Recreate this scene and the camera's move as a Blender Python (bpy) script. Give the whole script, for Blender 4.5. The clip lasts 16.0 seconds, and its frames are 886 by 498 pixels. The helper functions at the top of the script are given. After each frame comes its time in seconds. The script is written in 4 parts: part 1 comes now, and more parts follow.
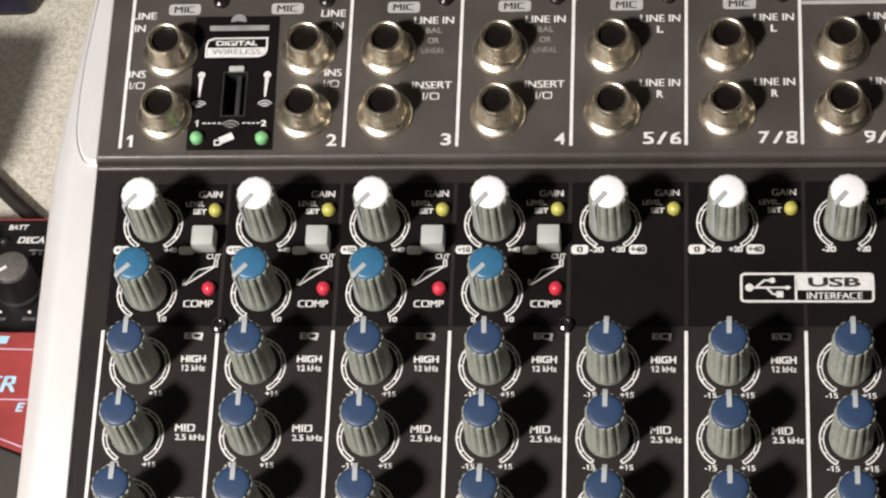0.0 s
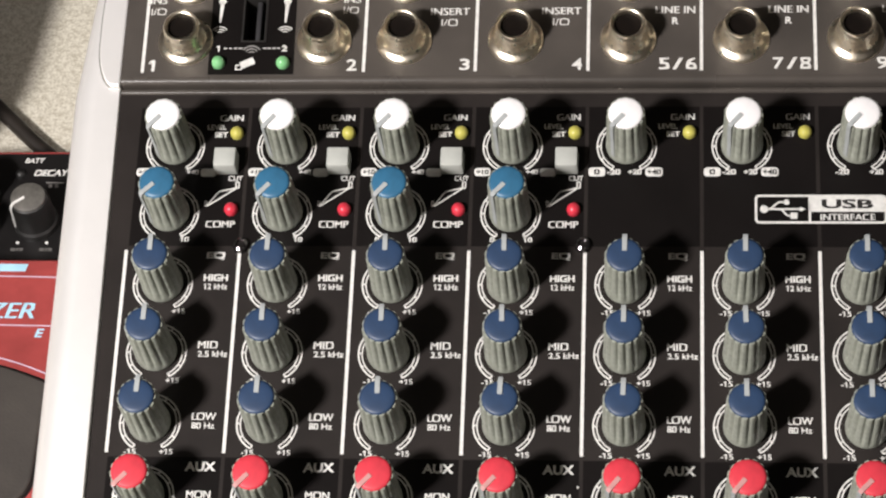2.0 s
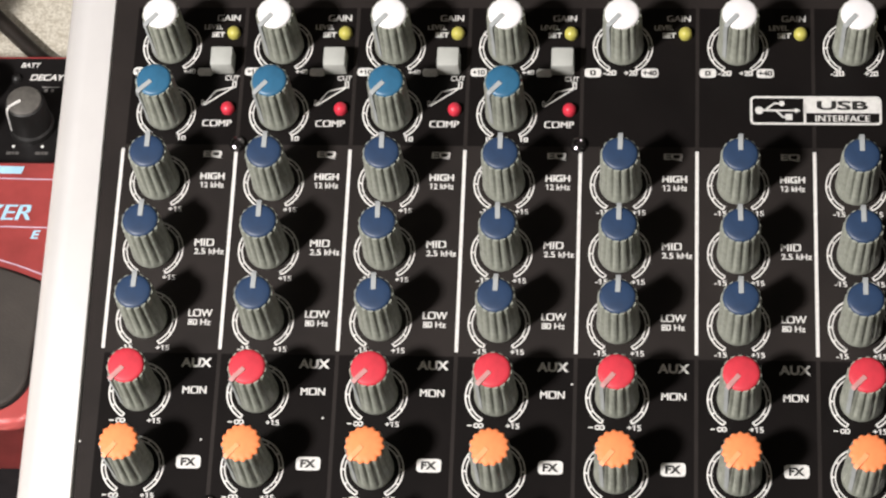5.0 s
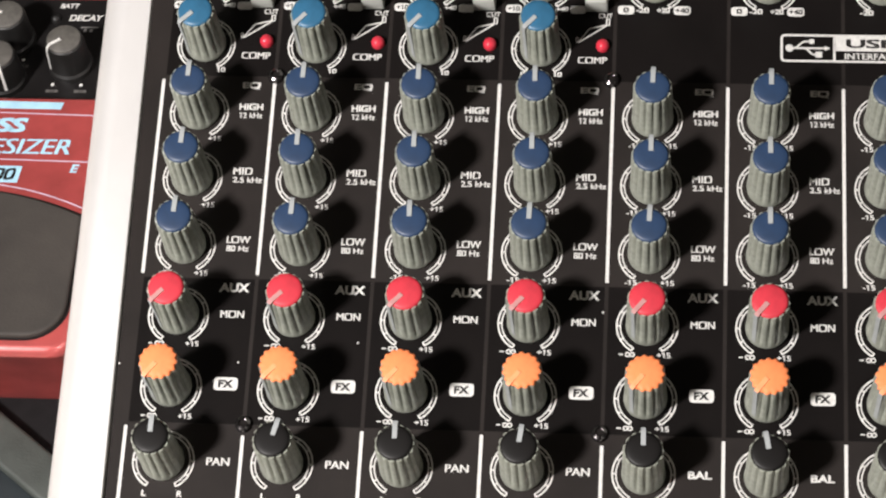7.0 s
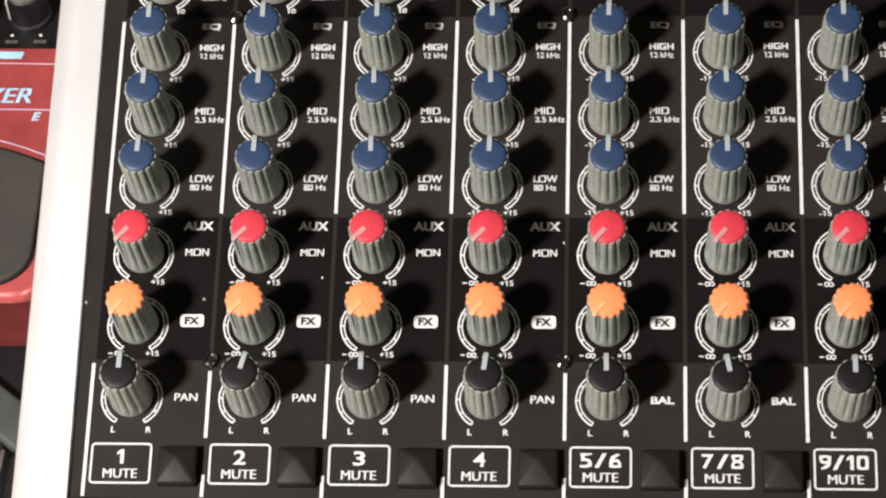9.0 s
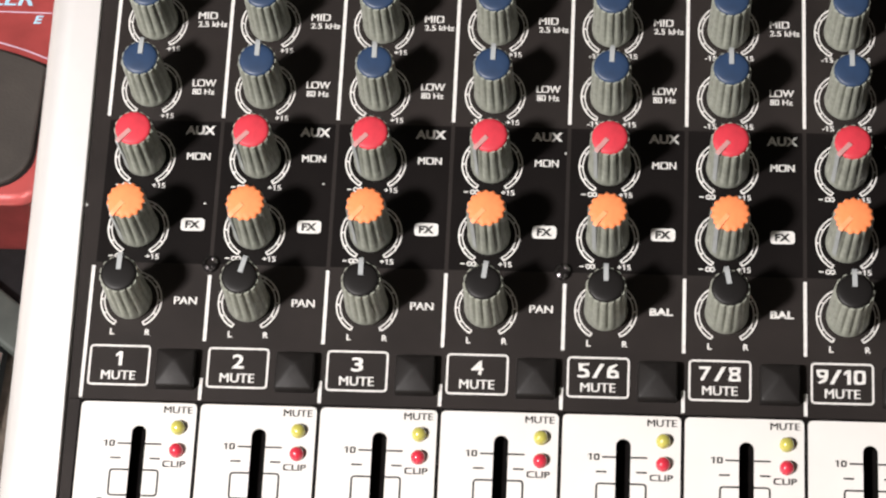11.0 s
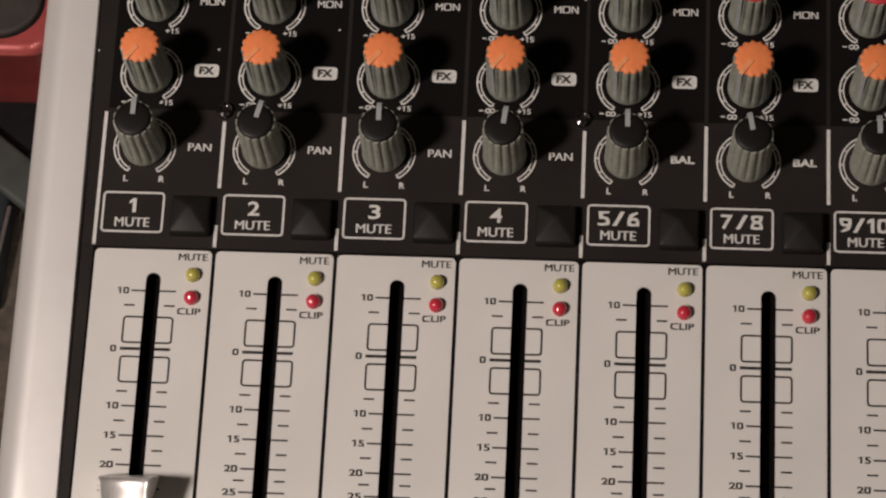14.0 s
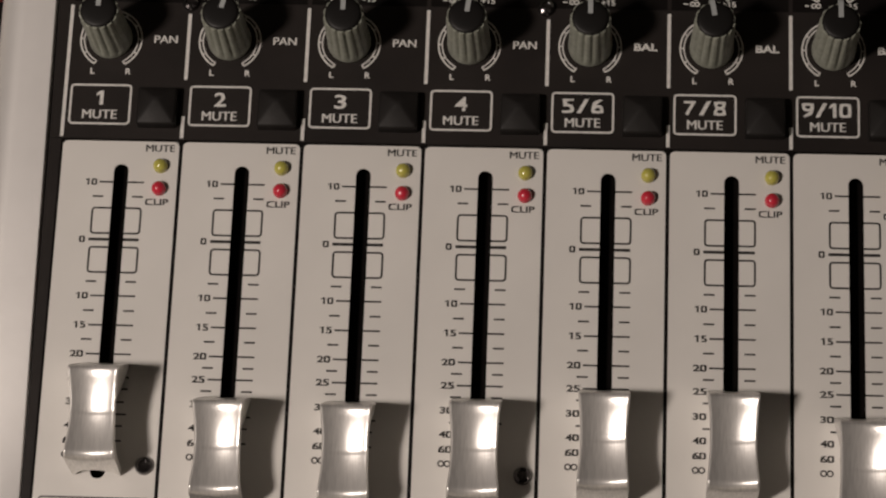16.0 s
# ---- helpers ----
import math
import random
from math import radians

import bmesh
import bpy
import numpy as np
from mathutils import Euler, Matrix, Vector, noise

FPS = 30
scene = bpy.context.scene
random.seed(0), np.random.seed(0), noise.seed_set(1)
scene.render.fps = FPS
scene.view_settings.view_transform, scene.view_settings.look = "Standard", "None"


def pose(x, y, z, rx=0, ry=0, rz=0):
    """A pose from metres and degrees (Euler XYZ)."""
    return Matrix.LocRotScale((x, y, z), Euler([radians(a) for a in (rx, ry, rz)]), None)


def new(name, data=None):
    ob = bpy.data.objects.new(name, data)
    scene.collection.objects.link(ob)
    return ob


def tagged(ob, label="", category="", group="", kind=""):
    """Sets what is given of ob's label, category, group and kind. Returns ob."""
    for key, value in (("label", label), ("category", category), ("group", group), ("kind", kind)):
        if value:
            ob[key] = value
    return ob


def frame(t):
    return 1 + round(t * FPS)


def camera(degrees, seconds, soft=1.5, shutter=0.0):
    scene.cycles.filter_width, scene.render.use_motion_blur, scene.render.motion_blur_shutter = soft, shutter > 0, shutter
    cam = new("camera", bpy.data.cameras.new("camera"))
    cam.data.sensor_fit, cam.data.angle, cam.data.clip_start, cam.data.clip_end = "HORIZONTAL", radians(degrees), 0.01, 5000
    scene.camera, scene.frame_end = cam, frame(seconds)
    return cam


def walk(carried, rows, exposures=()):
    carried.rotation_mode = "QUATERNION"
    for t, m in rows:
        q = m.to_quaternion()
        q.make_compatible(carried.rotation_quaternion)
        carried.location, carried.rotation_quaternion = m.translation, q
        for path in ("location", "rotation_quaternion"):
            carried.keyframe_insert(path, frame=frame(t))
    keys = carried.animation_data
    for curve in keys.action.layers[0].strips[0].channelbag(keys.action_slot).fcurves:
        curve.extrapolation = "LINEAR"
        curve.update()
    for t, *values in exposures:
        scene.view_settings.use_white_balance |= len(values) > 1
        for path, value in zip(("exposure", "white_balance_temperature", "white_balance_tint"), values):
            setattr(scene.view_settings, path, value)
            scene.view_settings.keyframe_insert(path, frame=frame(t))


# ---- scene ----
PZ = 0.092          # height of the mixer's control panel above the desk
TILT = 10.0         # its slope up towards the back, degrees
cam = camera(19.679, 16.0, soft=2.25)
PATH = [
    (0, pose(0.12239, -0.28177, PZ + 0.43568, 34.863, 4.744, 3.164)),
    (0.5, pose(0.12014, -0.29012, PZ + 0.43580, 34.928, 4.726, 3.356)),
    (1, pose(0.11656, -0.29268, PZ + 0.43534, 34.811, 4.501, 3.293)),
    (1.5, pose(0.11502, -0.29491, PZ + 0.43355, 34.726, 4.241, 3.063)),
    (2, pose(0.11395, -0.30022, PZ + 0.43347, 34.862, 4.145, 3.029)),
    (2.5, pose(0.11322, -0.30127, PZ + 0.43316, 34.429, 4.104, 3.056)),
    (3, pose(0.11179, -0.30381, PZ + 0.43073, 34.348, 3.937, 3.106)),
    (5.5, pose(0.11295, -0.31263, PZ + 0.42976, 33.514, 3.736, 3.226)),
    (6, pose(0.11309, -0.31781, PZ + 0.42930, 33.635, 3.770, 3.467)),
    (6.5, pose(0.11316, -0.32084, PZ + 0.43076, 33.614, 3.749, 3.381)),
    (7, pose(0.10968, -0.32566, PZ + 0.43099, 33.531, 3.667, 3.872)),
    (7.5, pose(0.10863, -0.32991, PZ + 0.43119, 33.870, 3.510, 3.458)),
    (8, pose(0.10998, -0.33166, PZ + 0.43221, 33.451, 3.681, 2.902)),
    (8.5, pose(0.10909, -0.33487, PZ + 0.43085, 33.241, 3.591, 2.692)),
    (9, pose(0.10899, -0.33679, PZ + 0.43076, 32.984, 3.443, 2.405)),
    (11.5, pose(0.10732, -0.34302, PZ + 0.42706, 31.209, 2.712, 3.322)),
    (12, pose(0.10817, -0.34659, PZ + 0.42409, 31.024, 2.776, 3.109)),
    (12.5, pose(0.10440, -0.34271, PZ + 0.42305, 30.371, 2.737, 3.284)),
    (13, pose(0.10161, -0.34065, PZ + 0.42032, 30.038, 2.557, 3.249)),
    (13.5, pose(0.10190, -0.34161, PZ + 0.41940, 29.276, 2.536, 3.318)),
    (14, pose(0.10133, -0.34609, PZ + 0.41803, 29.147, 2.429, 3.245)),
    (14.5, pose(0.10053, -0.34722, PZ + 0.41817, 28.621, 2.262, 3.267)),
    (15, pose(0.10259, -0.34774, PZ + 0.41808, 28.044, 2.359, 2.997)),
    (15.5, pose(0.10362, -0.35317, PZ + 0.41702, 27.922, 2.245, 2.758)),
    (16, pose(0.10587, -0.35460, PZ + 0.41748, 27.511, 2.426, 2.634)),
]
walk(cam, PATH, exposures=[(0, 0.07, 6500, 13), (2, 0.08, 6500, 13), (5.5, 0.09, 6500, 13), (9, 0.10, 6500, 13.5), (11.5, 0.03, 6500, 14), (12.5, -0.56, 6550, 13), (13, -0.78, 6600, 14), (13.5, -1.06, 6900, 18), (14, -1.38, 7200, 20), (14.5, -1.68, 7350, 20), (15, -1.82, 7350, 18), (16, -1.74, 7300, 18)])

# ---------------------------------------------------------------- light
world = bpy.data.worlds.new("room_air")
scene.world = world
world.use_nodes = True
world.node_tree.nodes["Background"].inputs[0].default_value = (1.0, 0.9, 0.78, 1)
world.node_tree.nodes["Background"].inputs[1].default_value = 0.02


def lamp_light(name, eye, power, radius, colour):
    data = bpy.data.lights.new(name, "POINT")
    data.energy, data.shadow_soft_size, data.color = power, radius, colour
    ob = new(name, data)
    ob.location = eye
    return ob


lamp_light("room_lamp", (-0.365, -0.50, PZ + 0.66), 58.5, 0.052, (1.0, 0.97, 0.93))
# Added front light, source unseen, inferred from glints on jacks and knobs.
lamp_light("low_front_light", (-0.22, -1.50, 0.25), 6.0, 0.24, (1.0, 0.86, 0.70))


# ---------------------------------------------------------------- materials
def material(name, colour, rough=0.5, metal=0.0, var=0.12, scale=300.0, bump=0.0, bump_scale=2500.0,
             coat=0.0, emit=0.0, spec=0.5, fine=0.0, warp=None, colour2=None, wear=0.0):
    """Colour varied by a broad and a fine noise, roughness varied likewise, fine relief as bump."""
    m = bpy.data.materials.new(name)
    m.use_nodes = True
    t = m.node_tree
    b = t.nodes["Principled BSDF"]
    co = t.nodes.new("ShaderNodeTexCoord")
    n1 = t.nodes.new("ShaderNodeTexNoise")
    n1.inputs["Scale"].default_value, n1.inputs["Detail"].default_value = scale, 5
    src = co.outputs["Object"]
    if warp:
        mp = t.nodes.new("ShaderNodeMapping")
        mp.inputs["Scale"].default_value = warp
        t.links.new(src, mp.inputs[0])
        src = mp.outputs[0]
    t.links.new(src, n1.inputs["Vector"])
    n2 = t.nodes.new("ShaderNodeTexNoise")
    n2.inputs["Scale"].default_value, n2.inputs["Detail"].default_value = bump_scale, 3
    t.links.new(src, n2.inputs["Vector"])
    mix = t.nodes.new("ShaderNodeMix")
    mix.data_type = "RGBA"
    c = Vector(colour)
    d = Vector(colour2) if colour2 else c * (1 - 2 * var)
    mix.inputs["A"].default_value = (*(c * (1 + var)), 1)
    mix.inputs["B"].default_value = (*d, 1)
    ramp = t.nodes.new("ShaderNodeMapRange")
    ramp.inputs["From Min"].default_value, ramp.inputs["From Max"].default_value = 0.35, 0.68
    t.links.new(n1.outputs["Fac"], ramp.inputs["Value"])
    if fine:
        add = t.nodes.new("ShaderNodeMath")
        add.operation = "MULTIPLY_ADD"
        add.inputs[1].default_value = fine
        t.links.new(n2.outputs["Fac"], add.inputs[0])
        t.links.new(n1.outputs["Fac"], add.inputs[2])
        ramp.inputs["From Min"].default_value += fine * 0.5
        ramp.inputs["From Max"].default_value += fine * 0.5
        t.links.new(add.outputs[0], ramp.inputs["Value"])
    t.links.new(ramp.outputs["Result"], mix.inputs["Factor"])
    t.links.new(mix.outputs["Result"], b.inputs["Base Color"])
    rr = t.nodes.new("ShaderNodeMapRange")
    rr.inputs["To Min"].default_value, rr.inputs["To Max"].default_value = max(rough - 0.08 - wear, 0.02), min(rough + 0.08 + wear, 1)
    t.links.new(n1.outputs["Fac"], rr.inputs["Value"])
    t.links.new(rr.outputs["Result"], b.inputs["Roughness"])
    b.inputs["Metallic"].default_value = metal
    b.inputs["Specular IOR Level"].default_value = spec
    b.inputs["Coat Weight"].default_value = coat
    if bump:
        bn = t.nodes.new("ShaderNodeBump")
        bn.inputs["Strength"].default_value, bn.inputs["Distance"].default_value = bump, 0.0003
        t.links.new(n2.outputs["Fac"], bn.inputs["Height"])
        t.links.new(bn.outputs["Normal"], b.inputs["Normal"])
    if emit:
        b.inputs["Emission Color"].default_value = (*colour, 1)
        b.inputs["Emission Strength"].default_value = emit
    return m


MAT_GREY = material("charcoal_panel_lacquer", (0.0215, 0.0177, 0.0163), 0.45, bump=0.25, bump_scale=4000, scale=60, spec=0.2)
# Lighter tone than the control panel, raised further to include its sheen.
MAT_JACK_PANEL = material("charcoal_connector_lacquer_with_sheen", (0.066, 0.057, 0.050), 0.40, bump=0.25, bump_scale=4000, scale=60, spec=0.5)
MAT_STEP = material("rubbed_charcoal_edge_lacquer", (0.066, 0.057, 0.050), 0.27, bump=0.1, bump_scale=4000, scale=60, spec=0.6)
MAT_BLACK = material("black_panel_lacquer", (0.0078, 0.0065, 0.0062), 0.40, bump=0.2, bump_scale=4000, scale=60, spec=0.12)
MAT_HOLE = material("unlit_black_plastic", (0.004, 0.003, 0.0027), 0.8, spec=0.1)
MAT_WHITE_PANEL = material("pale_grey_fader_lacquer", (0.73, 0.71, 0.675), 0.5, var=0.03, bump=0.15, scale=40, bump_scale=3000)
MAT_PRINT = material("white_screen_print", (0.70, 0.69, 0.66), 0.6, var=0.06, scale=900)
MAT_PRINT_LIGHT = material("pale_grey_screen_print", (0.42, 0.41, 0.40), 0.6, var=0.06, scale=900)
MAT_PRINT_DIM = material("dark_grey_screen_print", (0.10, 0.095, 0.09), 0.6)
MAT_PRINT_MID = material("mid_grey_screen_print", (0.26, 0.25, 0.24), 0.6)
MAT_PRINT_DARK = material("black_screen_print", (0.012, 0.011, 0.010), 0.6)
MAT_SILVER = material("satin_silver_paint", (0.94, 0.92, 0.90), 0.46, metal=0.55, var=0.05, scale=30, bump=0.12, bump_scale=5000)
MAT_KNOB = material("grey_green_knob_plastic", (0.30, 0.315, 0.265), 0.32, bump=0.1, var=0.1, scale=500)
MAT_POINTER = material("pale_grey_pointer_paint", (0.36, 0.38, 0.38), 0.45, var=0.05)
MAT_POINTER_RED = material("faded_pink_pointer_paint", (0.50, 0.25, 0.24), 0.45, var=0.05)
MAT_POINTER_ORANGE = material("faded_peach_pointer_paint", (0.93, 0.36, 0.16), 0.45, var=0.05)
MAT_CAP_WHITE = material("white_cap_plastic", (0.86, 0.84, 0.84), 0.35, var=0.03)
MAT_CAP_SKY = material("bright_blue_cap_plastic", (0.030, 0.130, 0.235), 0.4, var=0.08)
MAT_CAP_BLUE = material("navy_blue_cap_plastic", (0.022, 0.047, 0.103), 0.45, var=0.08)
MAT_CAP_RED = material("crimson_cap_plastic", (0.60, 0.035, 0.055), 0.55, var=0.08)
MAT_CAP_ORANGE = material("orange_cap_plastic", (0.97, 0.27, 0.092), 0.6, var=0.06)
MAT_CAP_BLACK = material("black_cap_plastic", (0.008, 0.0072, 0.0068), 0.48, var=0.1, spec=0.28)
# Nickel whose warm base tint stands in for reflected warm surroundings.
MAT_CHROME = material("warm_tinted_nickel", (1.0, 0.89, 0.72), 0.31, metal=1.0, bump=0.05, bump_scale=900, var=0.1, scale=800, wear=0.05)
# Near-black colour stands for the shade inside the shallow jack bores.
MAT_BORE = material("socket_bore_shade", (0.006, 0.004, 0.003), 0.5, var=0.2, scale=400, spec=0.15)
MAT_SCREW = material("black_oxide_steel", (0.14, 0.13, 0.13), 0.16, metal=0.95)
MAT_FADER = material("brushed_silver_fader_plastic", (0.92, 0.90, 0.87), 0.35, metal=0.62, var=0.06, scale=700, warp=(4, 0.4, 1), bump=0.1)
# Darker silver that carries the shade of the shoulder's seam.
MAT_SHOULDER_SEAM = material("seam_shade_silver", (0.40, 0.39, 0.37), 0.4, metal=0.7, var=0.08)
MAT_LED_YELLOW = material("yellow_led_resin", (0.50, 0.46, 0.10), 0.2, var=0.1, coat=0.5)
MAT_LED_RED = material("red_led_resin", (0.62, 0.035, 0.06), 0.2, var=0.1, coat=0.5)
MAT_LED_GREEN = material("lit_green_led_resin", (0.20, 0.50, 0.22), 0.15, var=0.1, coat=0.5, emit=0.05)
MAT_STEEL = material("pale_steel", (0.62, 0.62, 0.60), 0.3, metal=0.9)
MAT_PORT = material("dull_port_steel", (0.10, 0.095, 0.09), 0.4, metal=0.8)
MAT_PORT_TONGUE = material("dark_grey_port_plastic", (0.025, 0.024, 0.026), 0.5)
MAT_BUTTON = material("pale_grey_button_plastic", (0.42, 0.43, 0.40), 0.45, var=0.05)
MAT_MUTE = material("black_button_plastic", (0.012, 0.0105, 0.0098), 0.5, var=0.1, bump=0.1, spec=0.25)
MAT_DESK = material("speckled_beige_laminate", (0.58, 0.55, 0.47), 0.55, colour2=(0.43, 0.39, 0.31), scale=600, fine=1.2, bump_scale=1500, bump=0.15)
MAT_WALL = material("matt_tan_wall_paint", (0.085, 0.075, 0.062), 0.9, var=0.05, scale=3)
MAT_CEILING = material("dim_ceiling_paint", (0.09, 0.08, 0.07), 0.9, var=0.05, scale=3)
MAT_CARPET = material("brown_floor_carpet", (0.10, 0.075, 0.056), 0.95, scale=20)


# ---------------------------------------------------------------- mesh helpers (all in millimetres)
MM = 0.001


def mesh_of(name, verts, faces, mat, smooth=False):
    me = bpy.data.meshes.new(name)
    me.from_pydata([(x * MM, y * MM, z * MM) for x, y, z in verts], [], faces)
    me.materials.append(mat)
    if smooth:
        for p in me.polygons:
            p.use_smooth = True
    me.update()
    return me


def fix_normals(me):
    bm = bmesh.new()
    bm.from_mesh(me)
    bmesh.ops.recalc_face_normals(bm, faces=bm.faces)
    bm.to_mesh(me)
    bm.free()
    return me


def smooth_by_angle(me, degrees=35):
    for p in me.polygons:
        p.use_smooth = True
    bm = bmesh.new()
    bm.from_mesh(me)
    for e in bm.edges:
        if len(e.link_faces) == 2:
            e.smooth = e.calc_face_angle(0) < radians(degrees)
    bm.to_mesh(me)
    bm.free()
    return me


def part(name, me, parent, x=0, y=0, z=0, rz=0, label="", rx=0, ry=0):
    """One mesh object under a thing or part; place in millimetres in the parent's space."""
    ob = new(name, me)
    ob.parent = parent
    ob.matrix_local = pose(x * MM, y * MM, z * MM, rx, ry, rz)
    if label:
        tagged(ob, label)
    return ob


def lathe(name, profile, mat, n=32, angle=35, wobble=None):
    """Turn (radius, z) pairs about z. wobble(theta, k) scales the radius."""
    verts, faces = [], []
    for k, (r, z) in enumerate(profile):
        for i in range(n):
            a = 2 * math.pi * i / n
            q = r * (wobble(a, k) if wobble else 1)
            verts.append((q * math.cos(a), q * math.sin(a), z))
    m = len(profile)
    for k in range(m - 1):
        for i in range(n):
            j = (i + 1) % n
            faces.append((k * n + i, k * n + j, (k + 1) * n + j, (k + 1) * n + i))
    if profile[-1][0] > 0.01:
        faces.append(tuple((m - 1) * n + i for i in range(n)))
    if profile[0][0] > 0.01:
        faces.append(tuple(reversed(range(n))))
    return smooth_by_angle(fix_normals(mesh_of(name, verts, faces, mat)), angle)


def rounded(x0, y0, x1, y1, r, n=6):
    pts = []
    for cx, cy, a0 in ((x1 - r, y1 - r, 0), (x0 + r, y1 - r, 90), (x0 + r, y0 + r, 180), (x1 - r, y0 + r, 270)):
        for i in range(n + 1):
            a = radians(a0 + 90 * i / n)
            pts.append((cx + r * math.cos(a), cy + r * math.sin(a)))
    return pts


def plate(name, outline, z0, z1, mat, holes=(), bevel=0.0):
    """A flat plate from an outline with holes, from z0 up to z1."""
    bm = bmesh.new()
    edges = []
    for loop in (outline, *holes):
        vs = [bm.verts.new((x * MM, y * MM, z1 * MM)) for x, y in loop]
        edges += [bm.edges.new((vs[i], vs[(i + 1) % len(vs)])) for i in range(len(vs))]
    if holes:
        bmesh.ops.triangle_fill(bm, use_beauty=True, use_dissolve=False, edges=edges)
    else:
        bm.faces.new(bm.verts)
    for f in bm.faces:
        f.normal_update()
        if f.normal.z < 0:
            f.normal_flip()
    if z0 < z1:
        rims = [e for e in bm.edges if len(e.link_faces) == 1]
        made = bmesh.ops.extrude_edge_only(bm, edges=rims)
        for v in made["geom"]:
            if isinstance(v, bmesh.types.BMVert):
                v.co.z = z0 * MM
        bmesh.ops.recalc_face_normals(bm, faces=bm.faces)
    me = bpy.data.meshes.new(name)
    bm.to_mesh(me)
    bm.free()
    me.materials.append(mat)
    return me


def strips(name, quads, mat, z=0.08):
    """Flat printed marks from four-cornered outlines."""
    verts, faces = [], []
    for q in quads:
        faces.append(tuple(range(len(verts), len(verts) + len(q))))
        verts += [(x, y, z) for x, y in q]
    return mesh_of(name, verts, faces, mat)


def bar(x0, y0, x1, y1, w):
    d = math.hypot(x1 - x0, y1 - y0)
    ux, uy = (x1 - x0) / d * w / 2, (y1 - y0) / d * w / 2
    return [(x0 + uy, y0 - ux), (x1 + uy, y1 - ux), (x1 - uy, y1 + ux), (x0 - uy, y0 + ux)]


def box(x0, y0, x1, y1):
    return [(x0, y0), (x1, y0), (x1, y1), (x0, y1)]


def frame_quads(x0, y0, x1, y1, r, w, n=5):
    a, b = rounded(x0, y0, x1, y1, r, n), rounded(x0 + w, y0 + w, x1 - w, y1 - w, max(r - w, 0.1), n)
    return [[a[i], a[(i + 1) % len(a)], b[(i + 1) % len(a)], b[i]] for i in range(len(a))]


def arc_quads(r0, r1, a0, a1, cx=0, cy=0, step=6):
    """Ring piece; angles in degrees clockwise from the top."""
    n = max(2, int(abs(a1 - a0) / step))
    out = []
    for i in range(n):
        p, q = radians(a0 + (a1 - a0) * i / n), radians(a0 + (a1 - a0) * (i + 1) / n)
        out.append([(cx + r * math.sin(a), cy + r * math.cos(a)) for r, a in ((r0, p), (r0, q), (r1, q), (r1, p))])
    return out


TEXTS = {}


def square_off(me, text):
    """Push the round letters of a word out towards the squarish shapes of the panel's print."""
    bm = bmesh.new()
    bm.from_mesh(me)
    bmesh.ops.remove_doubles(bm, verts=bm.verts, dist=1e-5)
    todo, signs = set(bm.verts), []
    while todo:
        heap = [todo.pop()]
        group = list(heap)
        while heap:
            for e in heap.pop().link_edges:
                for v in e.verts:
                    if v in todo:
                        todo.remove(v)
                        heap.append(v)
                        group.append(v)
        signs.append(group)
    letters = text.replace(" ", "")
    if len(signs) == len(letters):
        signs.sort(key=lambda g: min(v.co.x for v in g) + max(v.co.x for v in g))
        for g, letter in zip(signs, letters):
            if letter == "1":
                x, y1 = min(v.co.x for v in g), max(v.co.y for v in g)
                h = y1 - min(v.co.y for v in g)
                bm.faces.new([bm.verts.new((x + a * h, y1 + b * h, 0)) for a, b in ((0.02, 0), (-0.22, -0.16), (-0.22, -0.32), (0.02, -0.18))])
            if letter not in "05689CDGOQSPR":
                continue
            x0, x1 = min(v.co.x for v in g), max(v.co.x for v in g)
            y0, y1 = min(v.co.y for v in g), max(v.co.y for v in g)
            for v in g:
                p, q = (2 * v.co.x - x0 - x1) / (x1 - x0), (2 * v.co.y - y0 - y1) / (y1 - y0)
                if letter in "PR" and q < 0:
                    continue
                if letter in "PR":
                    q = 2 * q - 1
                    p2 = p + 0.8 * p * q * q * (1 - p * p) * (p > 0)
                else:
                    left = 0.0 if letter == "D" and p < 0 else (0.45 if letter in "5S" else 0.85)
                    p2, q2 = p + left * p * q * q * (1 - p * p), q + left * q * p * p * (1 - q * q)
                v.co.x = (p2 * (x1 - x0) + x0 + x1) / 2
                if letter not in "PR":
                    v.co.y = (q2 * (y1 - y0) + y0 + y1) / 2
    bm.to_mesh(me)
    bm.free()


